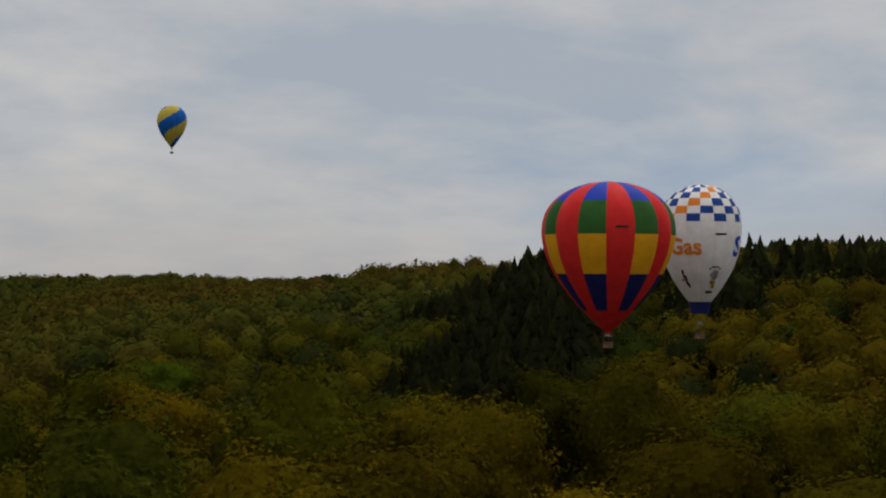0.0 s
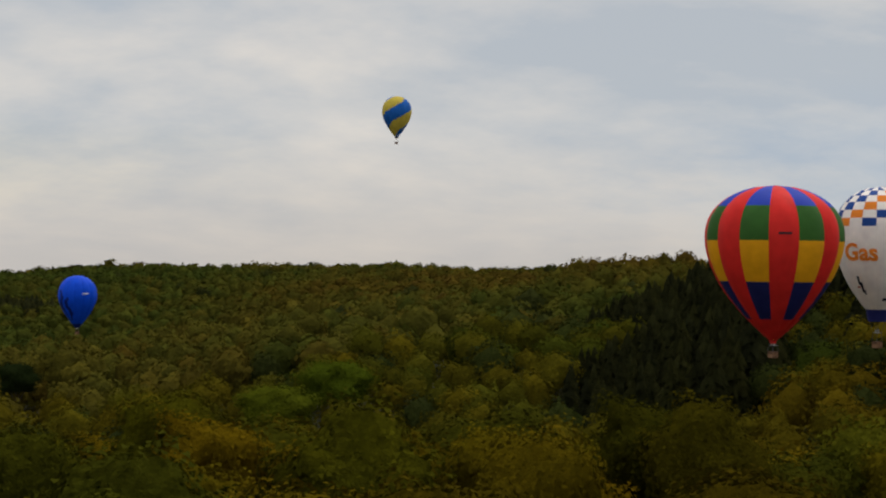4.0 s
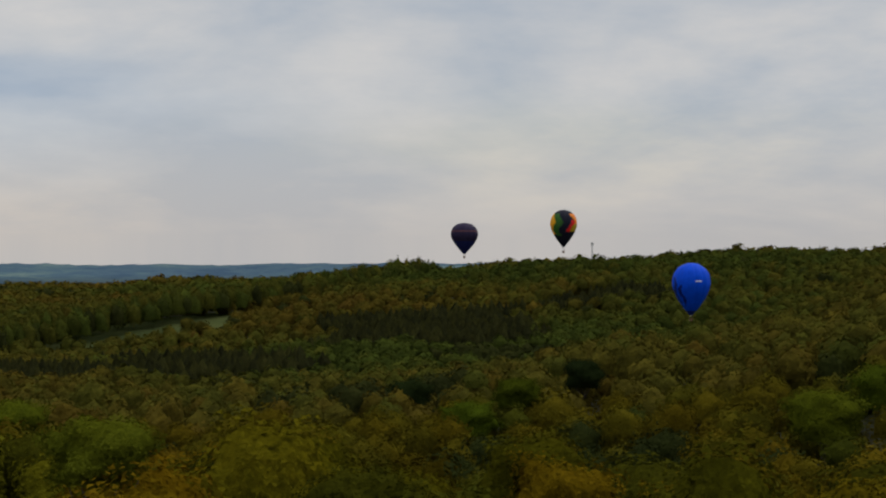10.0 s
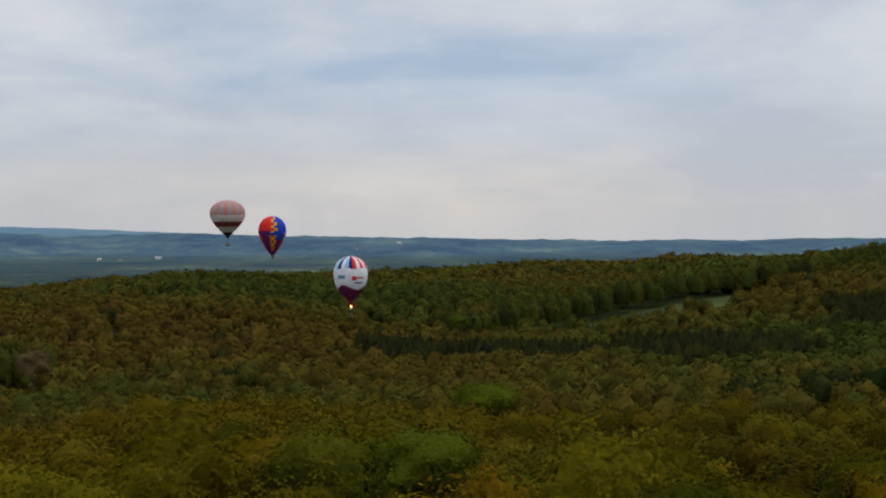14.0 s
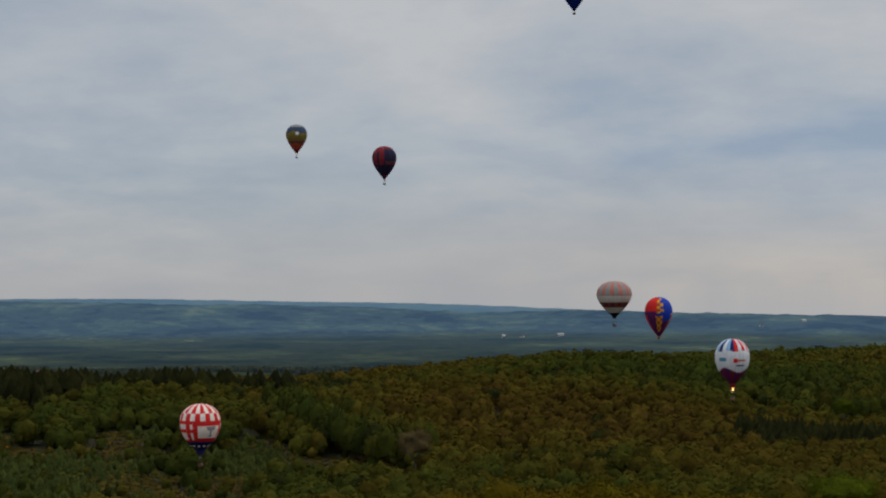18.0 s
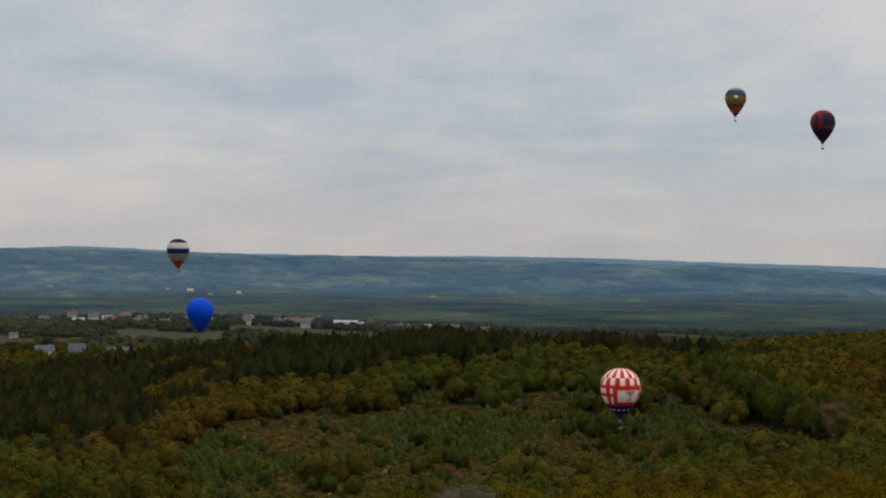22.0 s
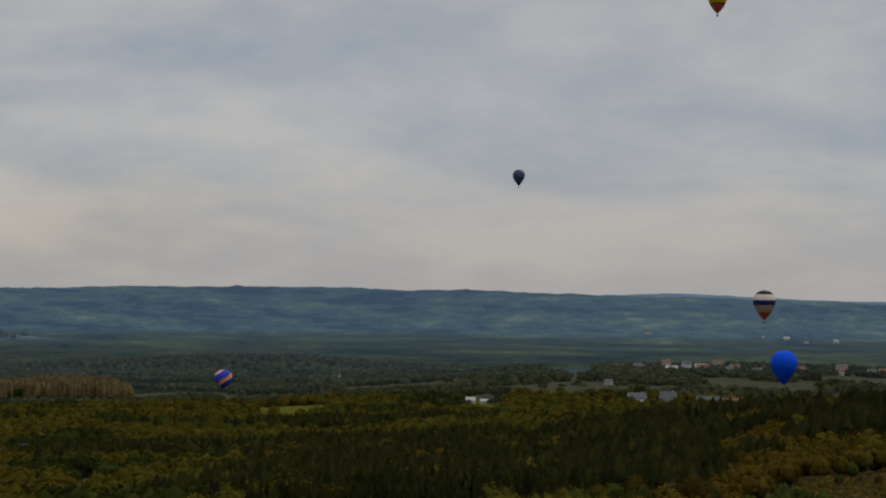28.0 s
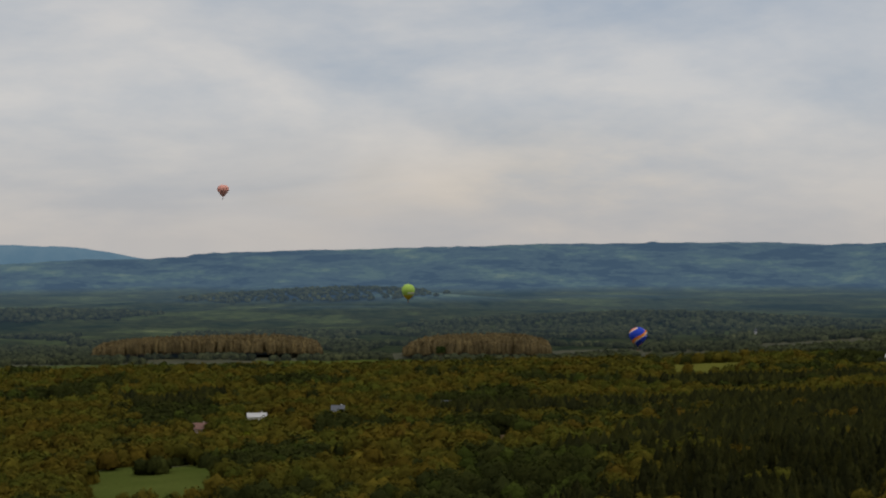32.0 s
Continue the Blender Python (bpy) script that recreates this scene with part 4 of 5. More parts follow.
def cloth(key):
    if key not in cloth_made:
        m, nt, b = material("cloth_" + key, 0.55)
        c = CLOTH[key]
        col = mixed(nt, c, ramp_of(nt, noise_of(nt, 0.5, 5.0), [(0.3, (0.84, 0.84, 0.86)), (0.7, (1.1, 1.1, 1.08))]), 0.8, 'MULTIPLY')
        nt.links.new(col, b.inputs["Base Color"])
        b.inputs["Specular IOR Level"].default_value = 0.06
        cloth_made[key] = m
    return cloth_made[key]


m_wicker, nt, b = material("wicker", 0.85)
wv = nt.nodes.new("ShaderNodeTexWave")
wv.inputs["Scale"].default_value, wv.inputs["Distortion"].default_value = 9.0, 1.5
nt.links.new(ramp_of(nt, wv.outputs[0], [(0.2, (0.10, 0.05, 0.025)), (0.8, (0.24, 0.13, 0.07))]), b.inputs["Base Color"])
m_suede = material("suede_rim", 0.9)[0]
m_suede.node_tree.nodes["Principled BSDF"].inputs["Base Color"].default_value = (0.09, 0.04, 0.02, 1)
m_steel = material("burner_steel", 0.35, 0.9)[0]
m_steel.node_tree.nodes["Principled BSDF"].inputs["Base Color"].default_value = (0.45, 0.45, 0.46, 1)
m_rope = material("rope", 0.8)[0]
m_rope.node_tree.nodes["Principled BSDF"].inputs["Base Color"].default_value = (0.06, 0.06, 0.06, 1)
m_ink = material("dark_print", 0.6)[0]
m_ink.node_tree.nodes["Principled BSDF"].inputs["Base Color"].default_value = (0.012, 0.012, 0.016, 1)
m_flame = bpy.data.materials.new("flame")
m_flame.use_nodes = True
fb = m_flame.node_tree.nodes["Principled BSDF"]
fb.inputs["Base Color"].default_value = (1.0, 0.5, 0.1, 1)
fb.inputs["Emission Color"].default_value, fb.inputs["Emission Strength"].default_value = (1.0, 0.42, 0.10, 1), 6.0


def swell(u, widest, power, mouth):
    """Half width of an envelope, 1 at its widest, from the crown (u 0) to the mouth (u 1)."""
    if u < widest:
        return max(0.0, 1 - (1 - u / widest) ** 2.3) ** 0.5
    s = (u - widest) / (1 - widest)
    return mouth + (1 - mouth) * (1 - s ** power)


def skin(hb, phi, u, lift=0.0):
    """A place on the envelope: phi to the right of the side that faces the drift, in degrees."""
    r = swell(u, hb["widest"], hb["power"], hb["mouth"]) * hb["wide"] / 2
    g = 360.0 / hb["gores"]
    bulge = 1 + 0.030 * hb["bulge"] * math.cos(math.pi * (((phi / g) + 0.5) % 1.0 - 0.5)) - 0.03 * hb["bulge"]
    r = r * bulge + lift
    a = radians(hb["face"] + phi)
    return Vector((r * math.sin(a), -r * math.cos(a), hb["top"] - hb["low"] - u * hb["tall"]))


def patch(hb, phis, us, paint=None, lift=0.0):
    """A quilt of faces over part of the envelope, with the colour of each."""
    verts = [skin(hb, p, u, lift) for u in us for p in phis]
    n = len(phis)
    faces, keys = [], []
    for i in range(len(us) - 1):
        for j in range(n - 1):
            faces.append((i * n + j, (i + 1) * n + j, (i + 1) * n + j + 1, i * n + j + 1))
            keys.append(paint((phis[j] + phis[j + 1]) / 2, (us[i] + us[i + 1]) / 2) if paint else None)
    return verts, faces, keys


def part(name, verts, faces, mats, parent, label="", slots=None, smooth=True):
    me = bpy.data.meshes.new(name)
    me.from_pydata([tuple(v) for v in verts], [], faces)
    for mt in (mats if isinstance(mats, list) else [mats]):
        me.materials.append(mt)
    if slots:
        me.polygons.foreach_set("material_index", slots)
    me.polygons.foreach_set("use_smooth", [smooth] * len(me.polygons))
    me.update()
    ob = new(name, me)
    ob.parent = parent
    if label:
        ob["label"] = label
    return ob


def box_part(name, cx, cy, z0, z1, sx, sy, mat, parent, label="", flare=1.0, bevel=0.04):
    bm = bmesh.new()
    bmesh.ops.create_cube(bm, size=1.0)
    for v in bm.verts:
        k = flare if v.co.z > 0 else 1.0
        v.co = Vector((cx + v.co.x * sx * k, cy + v.co.y * sy * k, z0 + (v.co.z + 0.5) * (z1 - z0)))
    if bevel:
        bmesh.ops.bevel(bm, geom=bm.edges[:], offset=bevel, segments=2, affect='EDGES')
    me = bpy.data.meshes.new(name)
    bm.to_mesh(me)
    bm.free()
    me.materials.append(mat)
    ob = new(name, me)
    ob.parent = parent
    if label:
        ob["label"] = label
    return ob


def balloon(label, x, y, top, mouth_z, low, wide, paint, gores=14, widest=0.40, power=1.75, mouth=0.12, bulge=1.0, skirt="black", panels=False, rows=24, across=3, lit=False, turn=0.0, basket=1.0, seams=()):
    """An inflated envelope of sewn gores with its skirt, burner, ropes and basket."""
    root = new("hot_air_balloon")
    root.location = (x, y, low)
    hb = dict(top=top, low=low, tall=top - mouth_z, wide=wide, gores=gores, widest=widest, power=power, mouth=mouth, bulge=bulge,
              face=math.degrees(math.atan2(-x, y)) + turn)
    us = sorted({(k / rows) ** 1.25 for k in range(rows + 1)} | set(seams))
    g = 360.0 / gores
    for k in range(gores):
        p0 = -g / 2 + k * g
        if p0 > 180:
            p0 -= 360
        phis = [p0 + g * q / across for q in range(across + 1)]
        v, f, keys = patch(hb, phis, us, paint)
        if panels:
            for key in dict.fromkeys(keys):
                idx = [i for i, c in enumerate(keys) if c == key]
                runs, prev = [], None
                for i in idx:
                    row = i // across
                    if prev is not None and row - prev <= 1:
                        runs[-1].append(i)
                    else:
                        runs.append([i])
                    prev = row
                for run in runs:
                    used = sorted({w for i in run for w in f[i]})
                    back = {w: q for q, w in enumerate(used)}
                    part("panel", [v[w] for w in used], [tuple(back[w] for w in f[i]) for i in run], cloth(key), root)
        else:
            ks = list(dict.fromkeys(keys))
            part("gore", v, f, [cloth(c) for c in ks], root, slots=[ks.index(c) for c in keys])
    # skirt below the mouth
    rm = mouth * wide / 2
    zm = mouth_z - low
    burner_z = 1.2 * basket + 1.9 * basket
    drop = max(0.4, min(0.55 * (zm - burner_z), 3.2))
    an = [2 * math.pi * q / 20 for q in range(20)]
    v = [(rm * 0.985 * math.cos(a), rm * 0.985 * math.sin(a), zm) for a in an] + [(rm * 0.80 * math.cos(a), rm * 0.80 * math.sin(a), zm - drop) for a in an]
    part("skirt", v, [(q, (q + 1) % 20, 20 + (q + 1) % 20, 20 + q) for q in range(20)], cloth(skirt), root)
    # basket, rim, burner frame and ropes
    b = basket
    bk = box_part("basket", 0, 0, 0.0, 1.12 * b, 1.25 * b, 1.6 * b, m_wicker, root, "woven wicker basket", flare=1.05)
    box_part("rim", 0, 0, 1.10 * b, 1.22 * b, 1.40 * b, 1.78 * b, m_suede, bk, "padded suede rim", bevel=0.05)
    bz = min(burner_z, zm - 0.5)
    box_part("burner_frame", 0, 0, bz - 0.25 * b, bz - 0.18 * b, 1.05 * b, 1.2 * b, m_steel, root, bevel=0.01)
    for s in (-0.28, 0.28):
        tv, tf = tube((s * b, 0, bz - 0.2 * b), (s * b, 0, bz + 0.35 * b), 0.17 * b, 0.21 * b, 10)
        part("burner", tv, [tuple(int(q) for q in t) for t in tf], m_steel, root)
    if lit:
        tv, tf = joined([(blob(3, 2, 4, 0.2)[0] * np.array([0.4, 0.4, 1.3]) * b + np.array([0.1 * b, 0, bz + 1.3 * b]), blob(3, 2, 4, 0.2)[1])])
        part("flame", tv, [tuple(int(q) for q in t) for t in tf], m_flame, root, "small burning pilot flame")
    for sx in (-1, 1):
        for sy in (-1, 1):
            tv, tf = tube((sx * 0.6 * b, sy * 0.78 * b, 1.1 * b), (sx * 0.5 * b, sy * 0.58 * b, bz - 0.2 * b), 0.035, 0.035, 5)
            part("upright", tv, [tuple(int(q) for q in t) for t in tf], m_rope, root)
    for q in range(8):
        a = 2 * math.pi * (q + 0.5) / 8
        tv, tf = tube((0.55 * b * (1 if math.cos(a) > 0 else -1), 0.6 * b * (1 if math.sin(a) > 0 else -1), bz - 0.2 * b), (rm * math.cos(a), rm * math.sin(a), zm), 0.02, 0.02, 4)
        part("rope", tv, [tuple(int(q) for q in t) for t in tf], m_rope, root)
    tagged(root, label, "balloon", "balloons in flight")
    return root, hb


def print_bar(root, hb, phi0, phi1, u0, u1, mat, name="lettering", label=""):
    ph = [phi0 + (phi1 - phi0) * q / 6 for q in range(7)]
    v, f, _ = patch(hb, ph, [u0, (u0 + u1) / 2, u1], None, 0.05)
    return part(name, v, f, mat, root, label)


def lettering(root, hb, text, phi, u, size, mat, label):
    """Words printed on the cloth, bent round it."""
    cu = bpy.data.curves.new("letters", 'FONT')
    cu.body, cu.size, cu.align_x, cu.resolution_u = text, size, 'CENTER', 3
    cu.offset = 0.03 * size
    tmp = new("letters", cu)
    dg = bpy.context.evaluated_depsgraph_get()
    me = bpy.data.meshes.new_from_object(tmp.evaluated_get(dg))
    bpy.data.objects.remove(tmp)
    bm = bmesh.new()
    bm.from_mesh(me)
    bmesh.ops.subdivide_edges(bm, edges=[e for e in bm.edges if e.calc_length() > size * 0.3], cuts=3)
    bmesh.ops.triangulate(bm, faces=bm.faces[:])
    for v in bm.verts:
        uu = u - v.co.y / hb["tall"]
        r = swell(uu, hb["widest"], hb["power"], hb["mouth"]) * hb["wide"] / 2
        v.co = skin(hb, phi + math.degrees(v.co.x / r), uu, 0.06)
    bm.to_mesh(me)
    bm.free()
    me.materials.clear()
    me.materials.append(mat)
    ob = new("lettering", me)
    ob.parent = root
    ob["label"] = label
    return ob


def wrap(p):
    return (p + 180) % 360 - 180


def p_red(phi, u):
    k = round(wrap(phi) / (360 / 14)) % 2
    if k == 0 or u > 0.86:
        return "red"
    return "blue" if u < 0.14 else "green" if u < 0.36 else "yellow" if u < 0.62 else "navy"


def p_check(phi, u):
    row = sum(u > edge for edge in (0.035, 0.077, 0.13, 0.195, 0.26, 0.327))
    col = round(wrap(phi) / 20)
    if row > 5 or (col + row) % 2:
        return "bone"
    return "orange" if col == 2 - row or col == 11 - row else "checkblue"


def p_swirl(a, c, slope, period, cut=0.5, third=None, shift=0.0):
    def paint(phi, u):
        s = ((wrap(phi) * slope + u * 360 + shift) % period) / period
        return a if s < cut else (third if third and s > 0.9 else c)
    return paint


def p_plain(key):
    return lambda phi, u: key


def p_blue(phi, u):
    p = wrap(phi)
    for c, w, a, b in ((-62, 9, 0.28, 0.80), (-36, 8, 0.42, 0.86), (-90, 8, 0.3, 0.7), (150, 12, 0.3, 0.8)):
        if a < u < b and abs(p - c - 6 * math.sin(u * 17 + c)) < w * (0.45 + 0.55 * math.sin((u - a) / (b - a) * 3.1)):
            return "inkblue"
    return "royal" if u < 0.93 else "inkblue"


def p_multi(phi, u):
    p = wrap(phi) + 10 * math.sin(u * 14)
    if u < 0.10 or u > 0.86:
        return "black"
    if -95 < p < -48:
        return "yellow" if u < 0.66 else "black"
    if -48 <= p < -14:
        return "green" if u < 0.72 else "black"
    if 24 < p < 44 and 0.3 < u < 0.62:
        return "red"
    if 44 <= p < 110:
        return "orange" if u < 0.4 else "gold" if u < 0.6 else "black"
    return "black"


def p_dark(phi, u):
    return "rust" if 0.24 < u < 0.31 else "plum" if u < 0.6 else "navy"


def p_strip(phi, u):
    stripe = math.floor((wrap(phi) + 360) / 15) % 2
    if u < 0.40:
        return "salmon" if stripe else "grey"
    if u < 0.59:
        return "cream"
    if u < 0.77:
        return "maroon" if stripe else "brown"
    return "cream" if u < 0.92 else "black"


def p_patch(phi, u):
    p = wrap(phi)
    if 0.04 < u < 0.42 and -6 <= p < 24 or 0.50 < u < 0.90 and -12 <= p < 18:
        return "yellow" if (math.floor(u * 13) + math.floor((p + 366) / 15)) % 2 else ("brick" if u > 0.5 or p < 9 else "blue")
    if 0.42 < u < 0.62 and 60 < p < 82:
        return "yellow" if math.floor(u * 13) % 2 else "brick"
    if p < -6:
        return "purple" if u > 0.46 and p > -60 or 0.38 < u < 0.46 else "red"
    return "blue" if u < 0.62 else "brick" if p > 50 else "purple"


def p_show(phi, u):
    k = math.floor((wrap(phi) + 367.5) / 15) % 24
    if u < 0.27 + 0.02 * math.sin(radians(phi * 6)):
        return ("white", "red")[k % 2] if 0 < k < 12 else ("navy", "white", "sky")[k % 3]
    if u > 0.70 + 0.05 * math.sin(radians(phi * 3)):
        return "purple" if k % 3 else "maroon"
    return "white"


# white squares: warm light is put into the cloth colour
def p_grid(phi, u):
    k = math.floor((wrap(phi) + 360) / 15) % 24
    if u > 0.80:
        return "navy" if not (0.86 < u < 0.91 and k % 2) else "warmlit_white"
    if u < 0.20:
        return "warmlit_white" if k % 2 else "red"
    if u < 0.36:
        return "red" if k % 2 else "warmlit_white"
    p = wrap(phi)
    if u < 0.42 or u > 0.74:
        return "red"
    if -6 < p < 66 and 0.46 < u < 0.72:
        return "warmlit_white"
    if -22 < p < 82:
        return "red"
    return "red" if k % 3 == 0 or 0.54 < u < 0.60 else "warmlit_white"


def p_olive(phi, u):
    if u < 0.10:
        return "grey"
    if u < 0.24 + 0.10 * abs(math.sin(radians(phi * 1.5 + 20))):
        return "slate"
    return "olive" if u < 0.58 else "brown" if u < 0.72 else "brick" if u < 0.88 else "maroon"


def p_maroon(phi, u):
    p = wrap(phi)
    if 8 < p < 60 and 0.50 < u < 0.56:
        return "rust"
    if -2 < p < 70 and u < 0.50:
        return "plum" if u > 0.10 else "maroon"
    if u > 0.62 and -60 < p < 70:
        return "plum" if u < 0.9 else "maroon"
    return "plum" if (math.floor((p + 360) / 12) % 3 == 0 and u > 0.2) else "maroon"


def p_bands(*bands):
    return lambda phi, u: next(c for top, c in bands if u <= top)


def p_lime(phi, u):
    return "gold" if u > 0.68 else "cream" if 0.5 < u < 0.62 and 0 < wrap(phi) < 70 else "lime"


balloon("yellow and blue spiral-striped hot-air balloon high over the ridge", 383.9, 959.3, 247.3, 224.1, 219.9, 17.1, p_swirl("skyblue", "lemon", 1.2, 245, 0.49, shift=-85), power=1.6, across=5, rows=30)
red = balloon("large hot-air balloon of red gores and banded colour gores", 112.4, 217.4, 162.9, 141.2, 138.8, 19.4, p_red, widest=0.34, power=1.85, mouth=0.05, bulge=1.6, skirt="red", panels=True, rows=30, across=4, lit=True, basket=0.75, seams=(0.14, 0.36, 0.62, 0.86))
wht = balloon("white hot-air balloon with a blue and orange chequered crown", 138.7, 227.5, 163.8, 145.3, 139.5, 12.95, p_check, gores=18, widest=0.38, power=2.05, mouth=0.27, skirt="navy", panels=True, rows=30, across=4, basket=0.8, seams=(0.035, 0.077, 0.13, 0.195, 0.26, 0.327))
roy = balloon("royal-blue hot-air balloon with dark wavy marks low over the wood", 158.7, 791.3, 144.7, 122.2, 119.2, 17.0, p_blue, power=1.6, across=6, rows=36, skirt="inkblue")
balloon("black hot-air balloon with green, yellow and orange sides", 154.8, 1133.4, 172.9, 150.2, 146.0, 17.0, p_multi, power=1.6, across=5, rows=30)
balloon("dark plum hot-air balloon with a rust band", 90.9, 1116.9, 164.4, 145.7, 142.6, 17.0, p_dark, power=1.5)
balloon("striped salmon and cream hot-air balloon with a black mouth", -330.4, 987.9, 165.2, 145.1, 139.2, 20.1, p_strip, gores=24, across=2, power=1.6, basket=1.2)
balloon("red, blue and purple hot-air balloon with yellow chequered patches", -304.1, 987.8, 156.1, 134.2, 132.3, 15.7, p_patch, gores=24, across=3, rows=44, power=1.6, skirt="red")
show = balloon("white hot-air balloon with a striped crown and wine-red foot", -209.8, 796.0, 138.4, 118.6, 110.9, 15.3, p_show, gores=24, across=4, rows=44, power=2.2, mouth=0.2, skirt="maroon", lit=True, basket=1.2)
sqr = balloon("red and white squared hot-air balloon low over the clearing", -338.8, 556.8, 121.0, 104.4, 98.7, 14.55, p_grid, gores=24, across=2, power=2.2, mouth=0.22, skirt="navy", panels=True, rows=30)
olv = balloon("olive and brick-red hot-air balloon high in the sky", -706.4, 1298.9, 295.3, 272.3, 267.7, 17.5, p_olive, across=4, power=1.5, skirt="maroon", lit=True)
balloon("maroon hot-air balloon with dark blue patches", -540.7, 1121.2, 259.2, 237.2, 232.5, 17.0, p_maroon, across=4, rows=30, power=1.6)
balloon("dark blue hot-air balloon highest in the sky", -369.7, 1032.5, 350.4, 329.0, 326.2, 16.3, p_plain("inkblue"), power=1.5, skirt="black")
plain = balloon("plain bright blue hot-air balloon low over the village", -828.7, 822.5, 129.8, 108.1, 104.8, 17.6, p_plain("royal"), power=1.6, skirt="inkblue")
balloon("hot-air balloon banded white, navy and tan with a red foot", -974.7, 941.6, 168.4, 146.6, 143.6, 17.1, p_bands((0.14, "black"), (0.34, "cream"), (0.52, "navy"), (0.74, "tan"), (1.1, "brick")), power=1.6, skirt="brick")
balloon("small dark slate hot-air balloon far off in the sky", -2019.0, 1458.5, 331.3, 309.4, 305.5, 17.2, p_plain("slate"), power=1.5)
balloon("orange, gold and brown banded hot-air balloon high in the sky", -1162.9, 1059.8, 431.3, 410.0, 407.0, 16.8, p_bands((0.18, "salmon"), (0.30, "brown"), (0.58, "gold"), (0.72, "brown"), (1.1, "brick")), power=1.6)
balloon("blue hot-air balloon with an orange and white spiral band", -1591.0, 798.2, 83.7, 65.0, 60.4, 18.1, p_swirl("blue", "orange", 1.6, 240, 0.68, "cream"), across=5, rows=34, power=2.0)
balloon("lime-green hot-air balloon with a gold foot", -2218.1, 771.5, 113.3, 92.5, 89.5, 17.8, p_lime, across=4, power=1.8, lit=True)
# pink cloth, its colour paled to stand for haze
balloon("salmon-pink hot-air balloon far off", -2670.9, 629.9, 256.1, 238.0, 233.6, 18.2, p_plain("rose"), power=1.5)

# printing on the two nearest envelopes
root, hb = wht
lettering(root, hb, "Gas", -33, 0.60, 3.55, cloth("orange"), "orange word printed on the white cloth")
lettering(root, hb, "S", 58, 0.61, 4.3, cloth("blue"), "dark blue letter printed on the white cloth")
print_bar(root, hb, 12, 30, 0.425, 0.440, m_ink, label="small dark registration bar")
marks = [(11, 17, 0.70, 0.712, "black"), (18, 24, 0.70, 0.712, "black"), (6, 10, 0.715, 0.728, "black"), (25, 29, 0.715, 0.728, "black"), (13, 18, 0.82, 0.85, "brick"), (17, 25, 0.82, 0.885, "gold"), (22, 26, 0.84, 0.885, "black"), (6, 28, 0.905, 0.928, "black"), (-46, -41, 0.73, 0.80, "black"), (-42, -37, 0.78, 0.86, "black"), (-52, -43, 0.81, 0.825, "brick"), (-38, -34, 0.84, 0.88, "black")]
for q in range(6):
    for w in range(5):
        if (q + w) % 2 == 0 and (q - 2.5) ** 2 / 9 + (w - 2) ** 2 / 6.5 < 1:
            marks.append((10 + 2.8 * q, 12.8 + 2.8 * q, 0.735 + 0.016 * w, 0.751 + 0.016 * w, "black"))
for phi0, phi1, u0, u1, key in marks:
    print_bar(root, hb, phi0, phi1, u0, u1, cloth(key), "emblem", "part of a small printed emblem")
root, hb = red
print_bar(root, hb, -5, 6, 0.308, 0.322, m_ink, label="small dark registration bar")
root, hb = sqr
for phi0, phi1, u0, u1 in ((18, 48, 0.47, 0.52), (22, 44, 0.52, 0.55), (30, 36, 0.55, 0.66), (26, 40, 0.66, 0.69)):
    print_bar(root, hb, phi0, phi1, u0, u1, cloth("ash"), "emblem", "grey tree-like emblem on a cream panel")
root, hb = show
for phi0, phi1, u0, u1, key in ((-48, -20, 0.42, 0.50, "teal"), (4, 20, 0.44, 0.53, "red"), (22, 50, 0.46, 0.50, "salmon"), (14, 46, 0.58, 0.61, "navy")):
    print_bar(root, hb, phi0, phi1, u0, u1, cloth(key), "lettering", "coloured block of printing")
root, hb = roy
print_bar(root, hb, 12, 30, 0.335, 0.36, cloth("white"), "lettering", "small white printed bar")
root, hb = olv
print_bar(root, hb, -6, 12, 0.30, 0.40, cloth("white"), "emblem", "round white emblem")
root, hb = plain
for phi0, phi1, u0, u1 in ((-12, -4, 0.42, 0.56), (2, 26, 0.42, 0.45), (30, 36, 0.45, 0.6)):
    print_bar(root, hb, phi0, phi1, u0, u1, cloth("skyblue"), "lettering", "faint pale printed strokes")


# ---- fields and meadows, laid on the ground ----
def field_patch(kind, cx, cy, a, c, turn):
    """An open patch that follows the ground, a hand above it."""
    m = {"meadow": m_meadow, "field": m_field, "bare": m_bare, "rape": m_rape}[kind]
    ct, st = math.cos(radians(turn)), math.sin(radians(turn))
    n = 24
    u, v = np.meshgrid(np.linspace(-1.06, 1.06, n), np.linspace(-1.06, 1.06, n), indexing='ij')
    wob = 1 + 0.05 * np.sin(u * 5 + cx) + 0.05 * np.sin(v * 4 + cy)
    x, y = cx + (u * a * ct - v * c * st) * wob, cy + (u * a * st + v * c * ct) * wob
    i, j = np.meshgrid(np.arange(n - 1), np.arange(n - 1), indexing='ij')
    k = (i * n + j).ravel()
    f = np.stack([k, k + n, k + n + 1, k + 1], 1)
    ob = mesh_object({"meadow": "meadow", "field": "field", "bare": "bare_ground", "rape": "field"}[kind], np.stack([x.ravel(), y.ravel(), ground_at(x, y).ravel() + 0.35], 1), f, m)
    tagged(ob, {"meadow": "short green grass meadow between the woods", "field": "pale yellow-green farm field", "bare": "bare brown cleared earth in the wood", "rape": "strip of yellow flowering crop between the woods"}[kind], "field", kind="structure")


